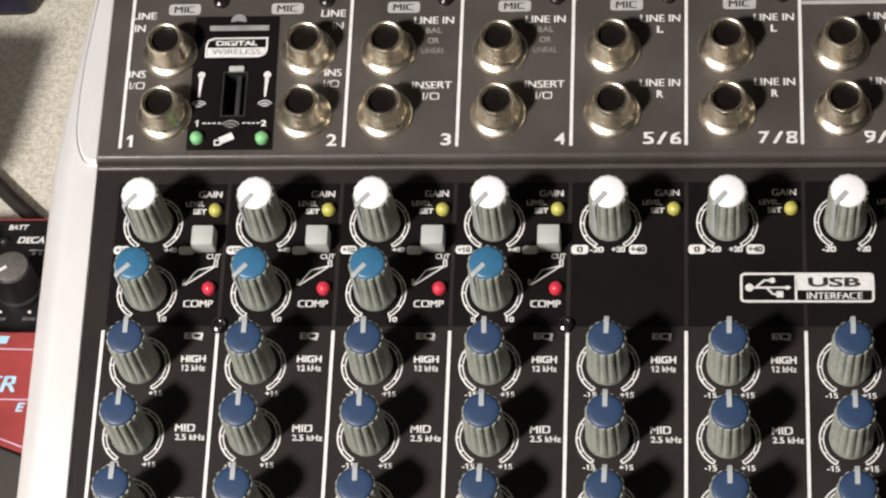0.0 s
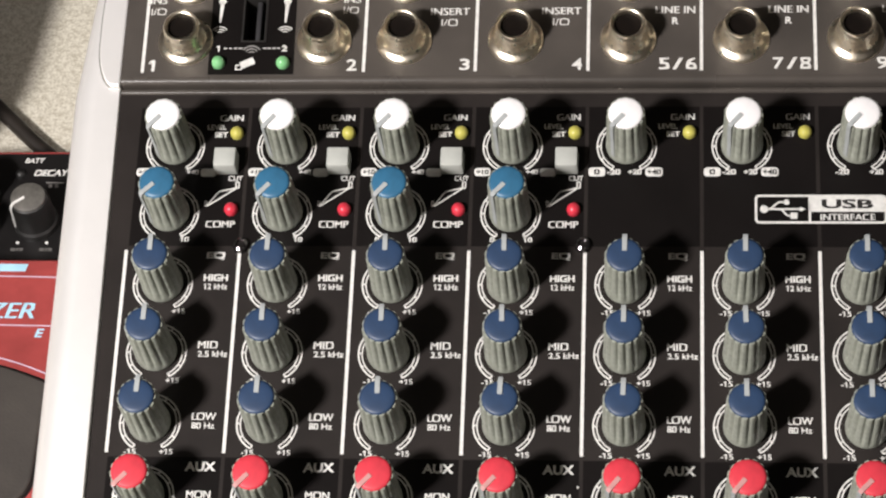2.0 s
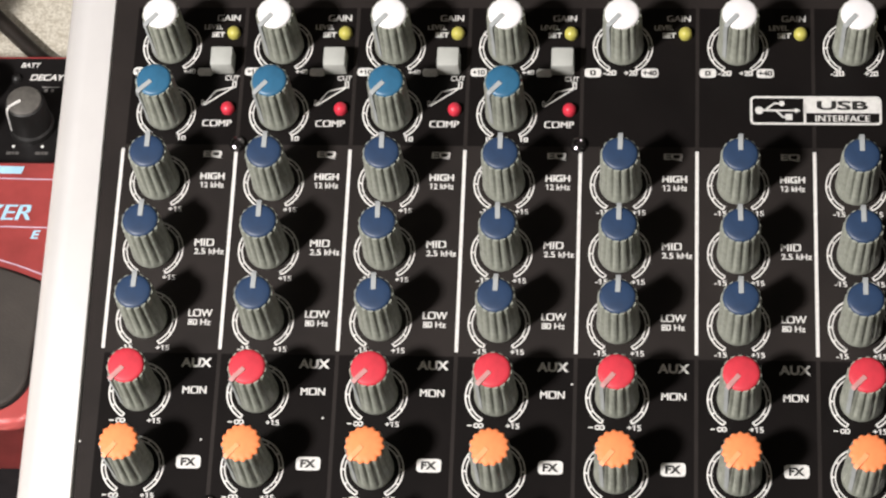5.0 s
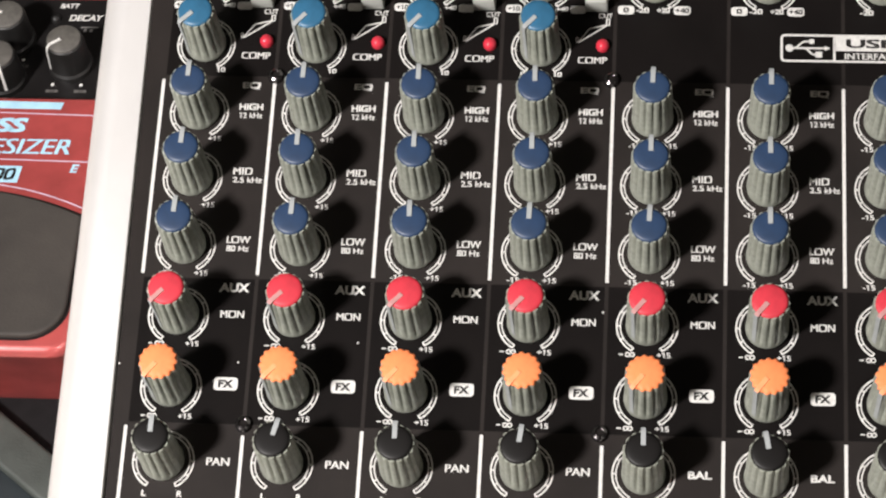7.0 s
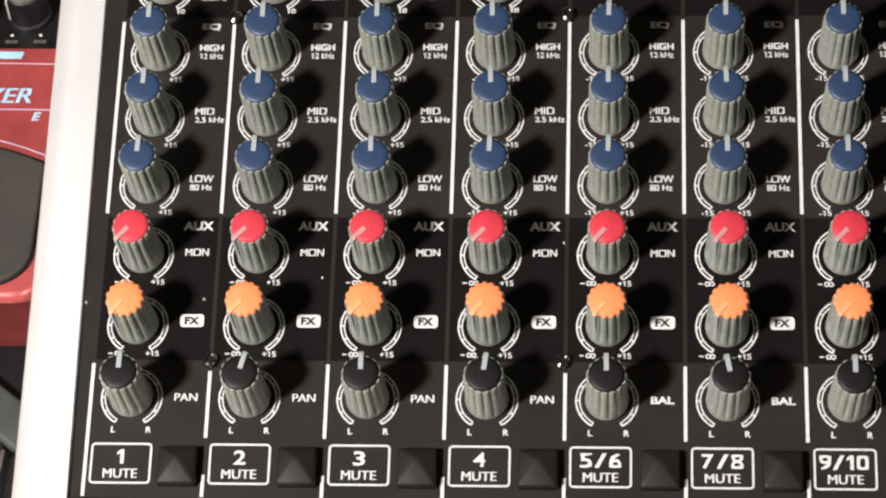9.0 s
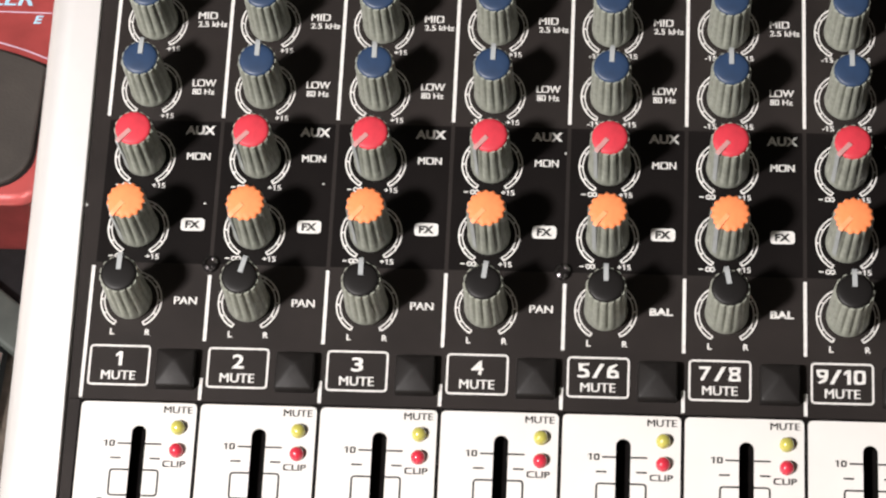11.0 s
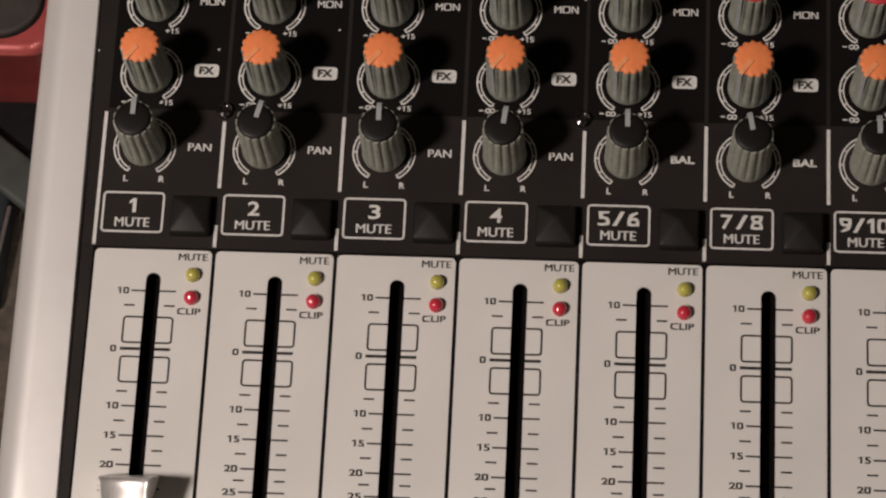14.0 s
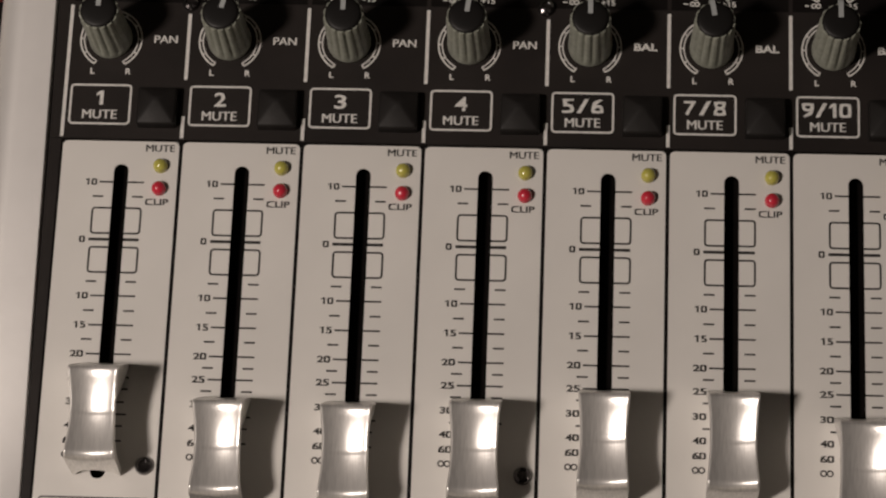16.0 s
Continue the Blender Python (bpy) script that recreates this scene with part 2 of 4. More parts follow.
def lettering(text, w, h, mat, z=0.08, bold=0.035, slant=0.0):
    """A word as a flat mesh in the built-in font, drawn to the width and height of its printed original."""
    key = (text, w, h, mat.name, z, bold, slant)
    if key not in TEXTS:
        wide = set(text) & set("MNW")
        heavy = 0.022 if bold > 0.016 and wide else 0.0
        bold = 0.0 if wide or text == "I/O" else bold
        cu = bpy.data.curves.new("lettering", "FONT")
        cu.body, cu.size, cu.offset, cu.resolution_u, cu.shear = text, 1.0, bold, 4, slant
        cu.fill_mode = "FRONT"
        ob = bpy.data.objects.new("lettering", cu)
        scene.collection.objects.link(ob)
        bpy.context.view_layer.update()
        me = bpy.data.meshes.new_from_object(ob.evaluated_get(bpy.context.evaluated_depsgraph_get()))
        bpy.data.objects.remove(ob)
        bpy.data.curves.remove(cu)
        square_off(me, text)
        if heavy:
            bm = bmesh.new()
            for i, dx in enumerate((-heavy, 0.0, heavy)):
                n0 = len(bm.verts)
                bm.from_mesh(me)
                bm.verts.ensure_lookup_table()
                for v in bm.verts[n0:]:
                    v.co.x += dx
                    v.co.z += 0.01 * i
            bm.to_mesh(me)
            bm.free()
        co = np.array([v.co[:] for v in me.vertices])
        lo, hi = co.min(0), co.max(0)
        for v in me.vertices:
            v.co = ((v.co.x - (lo[0] + hi[0]) / 2) / max(hi[0] - lo[0], 1e-6) * w * MM,
                    (v.co.y - (lo[1] + hi[1]) / 2) / max(hi[1] - lo[1], 1e-6) * h * MM, (z + 0.4 * v.co.z) * MM)
        for p in me.polygons:
            if p.normal.z < 0:
                p.flip()
        me.materials.clear()
        me.materials.append(mat)
        me.name = "lettering"
        TEXTS[key] = me
    return TEXTS[key]


def bevelled_box(name, sx, sy, sz, mat, bevel=0.4, taper=0.0, segments=2):
    bm = bmesh.new()
    bmesh.ops.create_cube(bm, size=1)
    for v in bm.verts:
        k = 1 - taper if v.co.z > 0 else 1
        v.co = (v.co.x * sx * MM * k, v.co.y * sy * MM * k, (v.co.z + 0.5) * sz * MM)
    bmesh.ops.bevel(bm, geom=list(bm.edges), offset=bevel * MM, segments=segments, affect="EDGES", profile=0.6)
    me = bpy.data.meshes.new(name)
    bm.to_mesh(me)
    bm.free()
    me.materials.append(mat)
    return smooth_by_angle(me, 40)


def tube(name, points, radius, mat, cyclic=False):
    """A round cable through points in metres, as a mesh."""
    cu = bpy.data.curves.new(name, "CURVE")
    cu.dimensions, cu.bevel_depth, cu.bevel_resolution, cu.resolution_u = "3D", radius, 4, 10
    sp = cu.splines.new("NURBS")
    sp.points.add(len(points) - 1)
    for p, co in zip(sp.points, points):
        p.co = (*co, 1)
    sp.use_endpoint_u, sp.order_u = True, 4
    cu.use_fill_caps = True
    ob = new(name, cu)
    bpy.context.view_layer.update()
    me = bpy.data.meshes.new_from_object(ob.evaluated_get(bpy.context.evaluated_depsgraph_get()))
    bpy.data.objects.remove(ob)
    bpy.data.curves.remove(cu)
    me.materials.clear()
    me.materials.append(mat)
    for p in me.polygons:
        p.use_smooth = True
    ob = new(name, me)
    return ob


# ---------------------------------------------------------------- room and desk
def block(name, lo, hi, mat, kind="structure", label="", category=""):
    x0, y0, z0 = lo
    x1, y1, z1 = hi
    v = [(x, y, z) for z in (z0, z1) for x, y in ((x0, y0), (x1, y0), (x1, y1), (x0, y1))]
    f = [(3, 2, 1, 0), (4, 5, 6, 7), (0, 1, 5, 4), (1, 2, 6, 5), (2, 3, 7, 6), (3, 0, 4, 7)]
    me = bpy.data.meshes.new(name)
    me.from_pydata(v, [], f)
    me.materials.append(mat)
    return tagged(new(name, me), label, category, "", kind)


block("floor", (-2.8, -3.0, -0.80), (3.2, 3.0, -0.75), MAT_CARPET, label="brown carpeted floor under the desk", category="floor")
block("ceiling", (-2.8, -3.0, 1.75), (3.2, 3.0, 1.80), MAT_CEILING, label="plain unlit ceiling", category="ceiling")
block("wall_west", (-2.9, -3.0, -0.80), (-2.8, 3.0, 1.80), MAT_WALL, label="plain tan painted wall", category="wall")
block("wall_east", (3.2, -3.0, -0.80), (3.3, 3.0, 1.80), MAT_WALL, label="plain tan painted wall", category="wall")
block("wall_north", (-2.9, 3.0, -0.80), (3.3, 3.1, 1.80), MAT_WALL, label="plain tan painted wall", category="wall")
block("wall_south", (-2.9, -3.1, -0.80), (3.3, -3.0, 1.80), MAT_WALL, label="plain tan painted wall", category="wall")

# ---------------------------------------------------------------- desk
desk = tagged(new("desk"), "beige speckled laminate desk under the equipment", "desk")
desk.location = (0.1, 0.0, -0.75)
part("desktop", bevelled_box("desktop", 1500, 900, 30, MAT_DESK, 3), desk, 0, 0, 720)
for sx in (-1, 1):
    for sy in (-1, 1):
        part("leg", bevelled_box("leg", 50, 50, 720, MAT_SCREW, 3), desk, sx * 690, sy * 390, 0)

# ---------------------------------------------------------------- mixer
PITCH = 24.0
COLS = 7
ROWS = {"gain": 24.2, "comp": 8.5, "high": -7.7, "mid": -23.1, "low": -38.6, "mon": -54.3, "fx": -70.0, "pan": -85.7}
KX = 8.4
mixer = tagged(new("audio_mixer"), "black and silver audio mixing console lying on the desk", "mixer")
mixer.matrix_basis = pose(0, 0, PZ, TILT)
H = 0.0                         # panel plane in the mixer's own millimetres
RIGHT = 300.0

# body shell under the panel and the panel's plates


def under(y, above=1.0):
    """The mixer's own height of the desk's surface, a little above it, at y along the panel."""
    return (above - PZ / MM - y * math.sin(radians(TILT))) / math.cos(radians(TILT))


def chassis():
    v = []
    for y in (-205, 130):
        v += [(-3, y, under(y)), (RIGHT, y, under(y)), (RIGHT, y, -4), (-3, y, -4)]
    f = [(0, 1, 2, 3), (7, 6, 5, 4), (0, 4, 5, 1), (1, 5, 6, 2), (2, 6, 7, 3), (3, 7, 4, 0)]
    return fix_normals(mesh_of("chassis", v, f, MAT_HOLE))


part("chassis", chassis(), mixer)
for fx in (12, RIGHT - 12):
    for fy in (-190, 118):
        part("rubber_foot", lathe("rubber_foot", [(8, under(fy, 0.0)), (8, under(fy, 2.2))], MAT_HOLE, 20), mixer, fx, fy)
part("control_panel", plate("control_panel", [(-2.4, -106.9), (RIGHT, -106.9), (RIGHT, 36.8), (-4.6, 36.8)], -3.9, 0, MAT_GREY), mixer, 0, 0, H,
     label="charcoal control panel with white printing")
part("fader_bed", plate("fader_bed", [(-1.6, -205), (RIGHT, -205), (RIGHT, -106.9), (-2.4, -106.9)], -3.9, -3.0, MAT_HOLE), mixer, 0, 0, H)
part("panel_border", plate("panel_border", [(-1.5, -205), (0.0, -205), (0.0, -107.0), (-2.4, -107.0)], -3.0, 0.0, MAT_GREY), mixer, 0, 0, H)
# silver ridge and groove between the jack field and the controls
JZ = 1.9
PORT = (21.0, 48.6, 26.4, 59.6)      # the data port's opening


def ridge():
    prof = [(36.8, -0.5), (36.82, 0.05), (36.95, 0.3), (37.2, 0.48), (37.6, 0.52), (38.0, 0.3), (38.25, -1.6), (38.6, -1.6), (38.66, 0.9), (38.75, 1.25), (38.95, 1.55), (39.3, 1.78), (39.8, 1.88), (40.2, 1.9)]
    v, f = [], []
    for y, z in prof:
        v += [(-4.6, y, z), (RIGHT, y, z)]
    for i in range(len(prof) - 1):
        f.append((2 * i, 2 * i + 1, 2 * i + 3, 2 * i + 2))
    return smooth_by_angle(fix_normals(mesh_of("panel_step", v, f, MAT_STEP)), 50)


part("panel_step", ridge(), mixer, 0, 0, H)
part("jack_panel", plate("jack_panel", [(-4.6, 40.2), (RIGHT, 40.2), (RIGHT, 130), (-4.6, 130)], -3.9, JZ, MAT_JACK_PANEL, holes=[box(*PORT)]), mixer, 0, 0, H,
     label="charcoal connector panel with white printing")


def cheek():
    """The rounded silver end piece, swept along y; its inner edge slants a little."""
    ys = [-205, -203, -150, -100, -50, 0, 38, 60, 80, 100, 128, 130]
    v, f = [], []
    n = 14
    for k, y in enumerate(ys):
        inner = np.interp(y, [-205, -150, -100, 0, 40, 130], [-1.4, -2.2, -2.9, -4.2, -4.6, -5.2])
        outer = np.interp(y, [-205, -150, 40, 60, 80, 130], [-15.4, -15.8, -16.0, -13.9, -11.3, -9.6])
        drop = 1.0 if k in (0, len(ys) - 1) else 0
        ring = [(inner, -4.0), (inner, -0.1 - drop), (inner - 0.35, 0.35 - drop)]
        r = 6.5
        for i in range(n - 4):
            a = radians(90 * i / (n - 5))
            ring.append((outer + r - r * math.sin(a), 0.45 - drop - r * (1 - math.cos(a)) * 1.2))
        ring.append((outer - 1.2, under(y, 1.5)))
        v += [(x, y, z) for x, z in ring]
    for k in range(len(ys) - 1):
        for i in range(n - 1):
            f.append((k * n + i, k * n + i + 1, (k + 1) * n + i + 1, (k + 1) * n + i))
    f.append(tuple(range(n)))
    f.append(tuple((len(ys) - 1) * n + i for i in range(n)))
    return smooth_by_angle(fix_normals(mesh_of("side_cheek", v, f, MAT_SILVER)), 50)


part("side_cheek", cheek(), mixer, 0, 0, H, label="rounded satin silver side cheek")


# outline of the silver sheet beside the jack field, with one rounded corner
SHOULDER = [(-4.75, 130), (-4.75, 38.4)]
SHOULDER += [(-6.2 - 3.9 * math.sin(radians(a)), 49.5 - 11.2 * math.cos(radians(a))) for a in range(0, 91, 9)]
SHOULDER += [(-10.1, 56), (-9.7, 64), (-8.3, 78), (-7.3, 95), (-6.6, 130)]
# Slightly larger grey sheet under the shoulder; its rim paints the shaded seam.
part("shoulder_seam_shade", plate("shoulder_seam_shade", [(x - 0.28 if x < -5 else x, y - 0.25 if y < 60 else y) for x, y in SHOULDER], -1, 0.75, MAT_SHOULDER_SEAM), mixer, 0, 0, H)
sh = part("shoulder", plate("shoulder", SHOULDER, -1, JZ - 0.5, MAT_SILVER), mixer, 0, 0, H, label="satin silver shoulder with a rounded corner")
bv = sh.modifiers.new("soft_edge", "BEVEL")
bv.width, bv.segments, bv.limit_method = 0.0004, 2, "ANGLE"

# black lacquer fields behind the gain and send knobs, one per strip
FIELD_TOP = plate("black_field", [(0.4, 1.0), (23.6, 1.0), (23.6, 33.6), (0.4, 33.6)], 0, 0.03, MAT_BLACK)
FIELD_LOW = plate("black_field", [(0.4, -77.6), (23.6, -77.6), (23.6, -45.9), (0.4, -45.9)], 0, 0.03, MAT_BLACK)


# ---- knobs
FLUTES = 15


def flute(a, k):
    """Rounded ridges with narrow grooves, running out above the smooth foot."""
    c = math.cos(FLUTES * a)
    depth = (0, 0, 0, 0.07, 0.085, 0.10, 0.115, 0.11, 0.0)[k]
    return 1.0 - depth * max(0.0, (0.55 - c) / 1.55) ** 1.6


KNOB_BODY = lathe("knob", [(4.34, 0.4), (4.38, 0.9), (4.34, 1.7), (4.27, 2.7), (4.18, 7.0), (4.06, 12.0), (3.98, 15.9), (3.86, 16.55), (3.3, 16.6)], MAT_KNOB, n=144, angle=40, wobble=flute)


def cap_mesh(mat, teeth=0.0):
    return lathe("cap", [(3.58, 16.2), (3.58, 16.7), (3.46, 17.0), (3.0, 17.15), (2.2, 17.25), (1.0, 17.3), (0.0, 17.32)] if not teeth else
                 [(3.66, 15.9), (3.74, 16.5), (3.62, 16.95), (3.2, 17.15), (2.2, 17.25), (1.0, 17.3), (0.0, 17.32)],
                 mat, n=144, angle=60, wobble=lambda a, k: 1 + (teeth * (math.cos(FLUTES * a) - 0.1) if k < 3 else 0))


CAPS = {"gain": cap_mesh(MAT_CAP_WHITE), "comp": cap_mesh(MAT_CAP_SKY), "eq": cap_mesh(MAT_CAP_BLUE),
        "mon": cap_mesh(MAT_CAP_RED), "fx": cap_mesh(MAT_CAP_ORANGE, 0.05), "pan": cap_mesh(MAT_CAP_BLACK)}


def pointer(mat, first=0, last=6):
    w = 0.48
    line = [(0.7, 17.5), (3.6, 17.5), (4.35, 17.3), (4.45, 16.2), (4.32, 8.0), (4.36, 2.2)][first:last]
    low = [(0.7, 16.6), (3.0, 16.3), (3.4, 15.7), (3.6, 14.2), (3.75, 8.0), (4.0, 2.0)][first:last]
    v, f = [], []
    for (r, z), (r2, z2) in zip(line, low):
        v += [(-w, r, z), (w, r, z), (w, r2, z2), (-w, r2, z2)]
    for i in range(len(line) - 1):
        for j in range(4):
            f.append((4 * i + j, 4 * i + (j + 1) % 4, 4 * i + 4 + (j + 1) % 4, 4 * i + 4 + j))
    f += [(0, 1, 2, 3), tuple(4 * (len(line) - 1) + j for j in range(4))]
    return fix_normals(mesh_of("pointer", v, f, mat))


POINTERS = {"mon": pointer(MAT_POINTER_RED, 0, 3), "fx": pointer(MAT_POINTER_ORANGE, 0, 3), "plain": pointer(MAT_POINTER)}
POINTER_SIDE = pointer(MAT_POINTER, 2, 6)


def dial_ring():
    q = arc_quads(6.0, 6.34, -150, 150) + arc_quads(5.3, 5.58, -150, 150)
    for a in range(-150, 151, 30):
        s, c = math.sin(radians(a)), math.cos(radians(a))
        q.append(bar(5.32 * s, 5.32 * c, 6.2 * s, 6.2 * c, 0.36))
    return strips("dial_ring", q, MAT_PRINT)


DIAL = dial_ring()
random.seed(4)


def knob(col, row, cap, turn):
    x, y = PITCH * col + KX, ROWS[row]
    body = part("knob", KNOB_BODY, mixer, x, y, H, turn)
    body.scale = (1, 1, 0.895)
    part("cap", CAPS[cap], body)
    part("pointer", POINTERS.get(cap, POINTERS["plain"]), body)
    if cap in ("mon", "fx"):
        part("pointer_side", POINTER_SIDE, body)
    part("dial_ring", DIAL, mixer, x, y, H)


PAN_TURN = [-1, -14, 1, -7, 1, 10, 0]
for c in range(COLS):
    knob(c, "gain", "gain", 138 + random.uniform(-2, 2))
    if c < 4:
        knob(c, "comp", "comp", 136 + random.uniform(-3, 3))
    for r in ("high", "mid", "low"):
        knob(c, r, "eq", random.uniform(-2, 2))
    knob(c, "mon", "mon", 138 + random.uniform(-3, 3))
    knob(c, "fx", "fx", 140 + random.uniform(-3, 3))
    knob(c, "pan", "pan", PAN_TURN[c])


# ---- printing on the control panel
def word(text, x, y, w, h, mat=MAT_PRINT, z=0.0, bold=0.035):
    if text == "1":
        q = [box(0.0, -h / 2, 0.24 * h, h / 2), [(0.0, h / 2), (-0.22 * h, h * 0.30), (-0.22 * h, h * 0.10), (0.0, h * 0.26)]]
        part("lettering", strips("lettering", q, mat), mixer, x - 0.05 * h, y, H + z)
        return
    part("lettering", lettering(text, w, h, mat, 0.08, bold), mixer, x, y, H + z)


def marks(name, quads, mat, x=0, y=0, z=0.0):
    part(name, strips(name, quads, mat), mixer, x, y, H + z)


def pill(x, y, w, h, mat, z=0.0, r=0.7):
    part("printed_tag", plate("printed_tag", rounded(-w / 2, -h / 2, w / 2, h / 2, r, 4), 0.05, 0.07, mat), mixer, x, y, H + z)


LED_DOME = [(1.45, 0.0), (1.45, 0.5), (1.38, 1.0), (1.1, 1.5), (0.65, 1.82), (0.0, 1.95)]
LEDS = {"yellow": lathe("led", LED_DOME, MAT_LED_YELLOW, 20, 60), "red": lathe("led", LED_DOME, MAT_LED_RED, 20, 60),
        "green": lathe("led", LED_DOME, MAT_LED_GREEN, 20, 60)}


def led(colour, x, y, z=0.0):
    words = {"yellow": "domed yellow indicator", "red": "domed red indicator", "green": "lit green indicator"}
    part("led", LEDS[colour], mixer, x, y, H + z, label=words[colour])


LOWCUT = bevelled_box("push_button", 4.9, 4.7, 4.2, MAT_BUTTON, 0.45, 0.06)


def mute_button():
    """A square key with an upright foot and a low four-sided point, its ridges and rim softly rounded."""
    bm = bmesh.new()
    rings = []
    for half, z in ((3.95, 0.0), (3.85, 2.5), (0.5, 3.4)):
        up = 1.2 if half < 1 else 0.0
        rings.append([bm.verts.new((x * half * MM, (y * half + up) * MM, z * MM)) for x, y in ((-1, -1), (1, -1), (1, 1), (-1, 1))])
    for lo, hi in zip(rings, rings[1:]):
        for i in range(4):
            bm.faces.new((lo[i], lo[(i + 1) % 4], hi[(i + 1) % 4], hi[i]))
    bm.faces.new(rings[-1])
    edges = [e for e in bm.edges if max(v.co.z for v in e.verts) > 1 * MM]
    bmesh.ops.bevel(bm, geom=edges, offset=0.42 * MM, segments=3, affect="EDGES", profile=0.5)
    me = bpy.data.meshes.new("mute_button")
    bm.to_mesh(me)
    bm.free()
    me.materials.append(MAT_MUTE)
    return smooth_by_angle(fix_normals(me), 25)


MUTE = mute_button()
SCREW = lathe("screw", [(1.75, 0.0), (1.75, 0.5), (1.5, 1.0), (0.95, 1.3), (0.9, 0.75), (0.0, 0.7)], MAT_SCREW, 20, 30)
NAMES = ["1", "2", "3", "4", "5/6", "7/8", "9/10"]

for c in range(COLS):
    o = PITCH * c
    part("black_field", FIELD_TOP, mixer, o, 0, H)
    part("black_field", FIELD_LOW, mixer, o, 0, H)
    # gain
    word("GAIN", o + 20.1, 31.1, 5.0, 1.5)
    word("LEVEL", o + 17.0, 28.9, 4.0, 1.2, bold=0.02)
    word("SET", o + 18.1, 27.1, 2.9, 1.25)
    led("yellow", o + 21.5, 27.3)
    if c < 4:
        part("push_button", LOWCUT, mixer, o + 19.9, 19.9, H, label="pale grey square push button")
        pill(o + 2.2, 18.2, 3.4, 1.9, MAT_PRINT)
        word("+10", o + 2.2, 18.2, 2.6, 1.1, MAT_PRINT_DARK, 0.03)
        word("+40", o + 12.6, 18.2, 2.6, 1.1)
        pill(o + 16.0, 18.1, 3.4, 1.9, MAT_PRINT)
        word("CUT", o + 21.9, 16.7, 3.0, 1.2, bold=0.02)
        marks("filter_symbol", [bar(16.3, 10.2, 22.1, 14.3, 0.3), bar(16.3, 10.4, 18.6, 13.6, 0.25), bar(18.6, 13.6, 22.3, 14.5, 0.3),
                                *frame_quads(22.0, 14.3, 22.9, 16.0, 0.3, 0.28), *frame_quads(15.7, 10.2, 16.3, 11.5, 0.2, 0.2)], MAT_PRINT, o)
        led("red", o + 21.5, 9.3)
        word("COMP", o + 19.4, 6.0, 6.2, 1.6)
        word("0", o + 4.7, 2.5, 0.9, 1.1)
        word("10", o + 12.1, 2.5, 1.9, 1.1)
    elif c < 6:
        pill(o + 2.2, 18.2, 3.5, 2.1, MAT_PRINT)
        word("0", o + 2.2, 18.2, 1.2, 1.2, MAT_PRINT_DARK, 0.03)
        word("-20", o + 5.7, 18.2, 2.8, 1.25)
        word("+20", o + 10.1, 18.2, 2.8, 1.25)
        pill(o + 14.1, 18.2, 3.6, 2.1, MAT_PRINT)
        word("+40", o + 14.1, 18.2, 2.9, 1.2, MAT_PRINT_DARK, 0.03)
    else:
        word("-20", o + 5.0, 18.2, 2.8, 1.25)
        word("+20", o + 12.0, 18.2, 2.8, 1.25)
    # equaliser
    word("EQ", o + 19.1, -1.3, 3.9, 1.7)
    for r, name, sub, w, w2 in (("high", "HIGH", "12 kHz", 5.1, 5.0), ("mid", "MID", "2.5 kHz", 4.1, 6.2), ("low", "LOW", "80 Hz", 5.0, 4.7)):
        y = ROWS[r]
        dy = -0.1 if r == "high" else (0.2 if r == "mid" else 0.0)
        word(name, o + 16.9 + w / 2, y + 1.5 + dy, w, 1.6)
        word(sub, o + 17.0 + w2 / 2, y - 0.5 + dy, w2, 1.3, bold=0.02)
        word("-15", o + 4.8, y - 6.2, 2.5, 1.15, bold=0.02)
        word("+15", o + 12.2, y - 6.2, 2.8, 1.15, bold=0.02)
    # sends
    word("AUX", o + 19.5, -47.9, 6.3, 2.0)
    word("MON", o + 19.55, -53.8, 4.9, 1.6)
    pill(o + 19.55, -69.0, 4.9, 2.8, MAT_PRINT)
    word("FX", o + 19.55, -69.0, 3.1, 1.7, MAT_PRINT_DARK, 0.03, bold=0.05)
    for r in ("mon", "fx"):
        y = ROWS[r] - 6.2
        marks("infinity_sign", [*arc_quads(0.28, 0.58, 0, 360, 4.6, y, 40), *arc_quads(0.28, 0.58, 0, 360, 5.5, y, 40), bar(2.8, y, 3.7, y, 0.28)], MAT_PRINT, o)
        word("+15", o + 11.8, y, 2.8, 1.15, bold=0.02)
    # pan and mute
    word("PAN" if c < 4 else "BAL", o + 19.45, -85.6, 4.7, 1.6)
    word("L", o + 5.1, -92.6, 0.9, 1.3)
    word("R", o + 12.3, -92.6, 1.1, 1.3)
    marks("mute_frame", frame_quads(1.0, -104.0, 13.4, -95.4, 0.9, 0.42), MAT_PRINT, o)
    places = {3: (-2.9, 0.0, 2.9), 4: (-3.9, -1.3, 1.1, 3.4)}.get(len(NAMES[c]), (0.0,))
    for sign, dx in zip(NAMES[c], places):
        word(sign, o + 7.2 + dx, -98.3, 1.5 if sign == "1" else 2.4, 3.0, bold=0.02)
    word("MUTE", o + 7.2, -101.8, 7.0, 1.9, bold=0.05)
    part("mute_button", MUTE, mixer, o + 18.9, -100.6, H, label="black square push button with pointed top")
    # dividing lines
    segs = [box(-0.35, -45.0, 0.35, 0.0)]
    segs += [box(-0.35, -106.6, 0.35, -78.4)] if c == 0 else [box(-0.35, -94.2, 0.35, -78.4 if c not in (1, 4) else -80.0), box(-0.35, -106.6, 0.35, -102.0)]
    for seg in segs:
        marks("divider_line", [seg], MAT_PRINT, o)

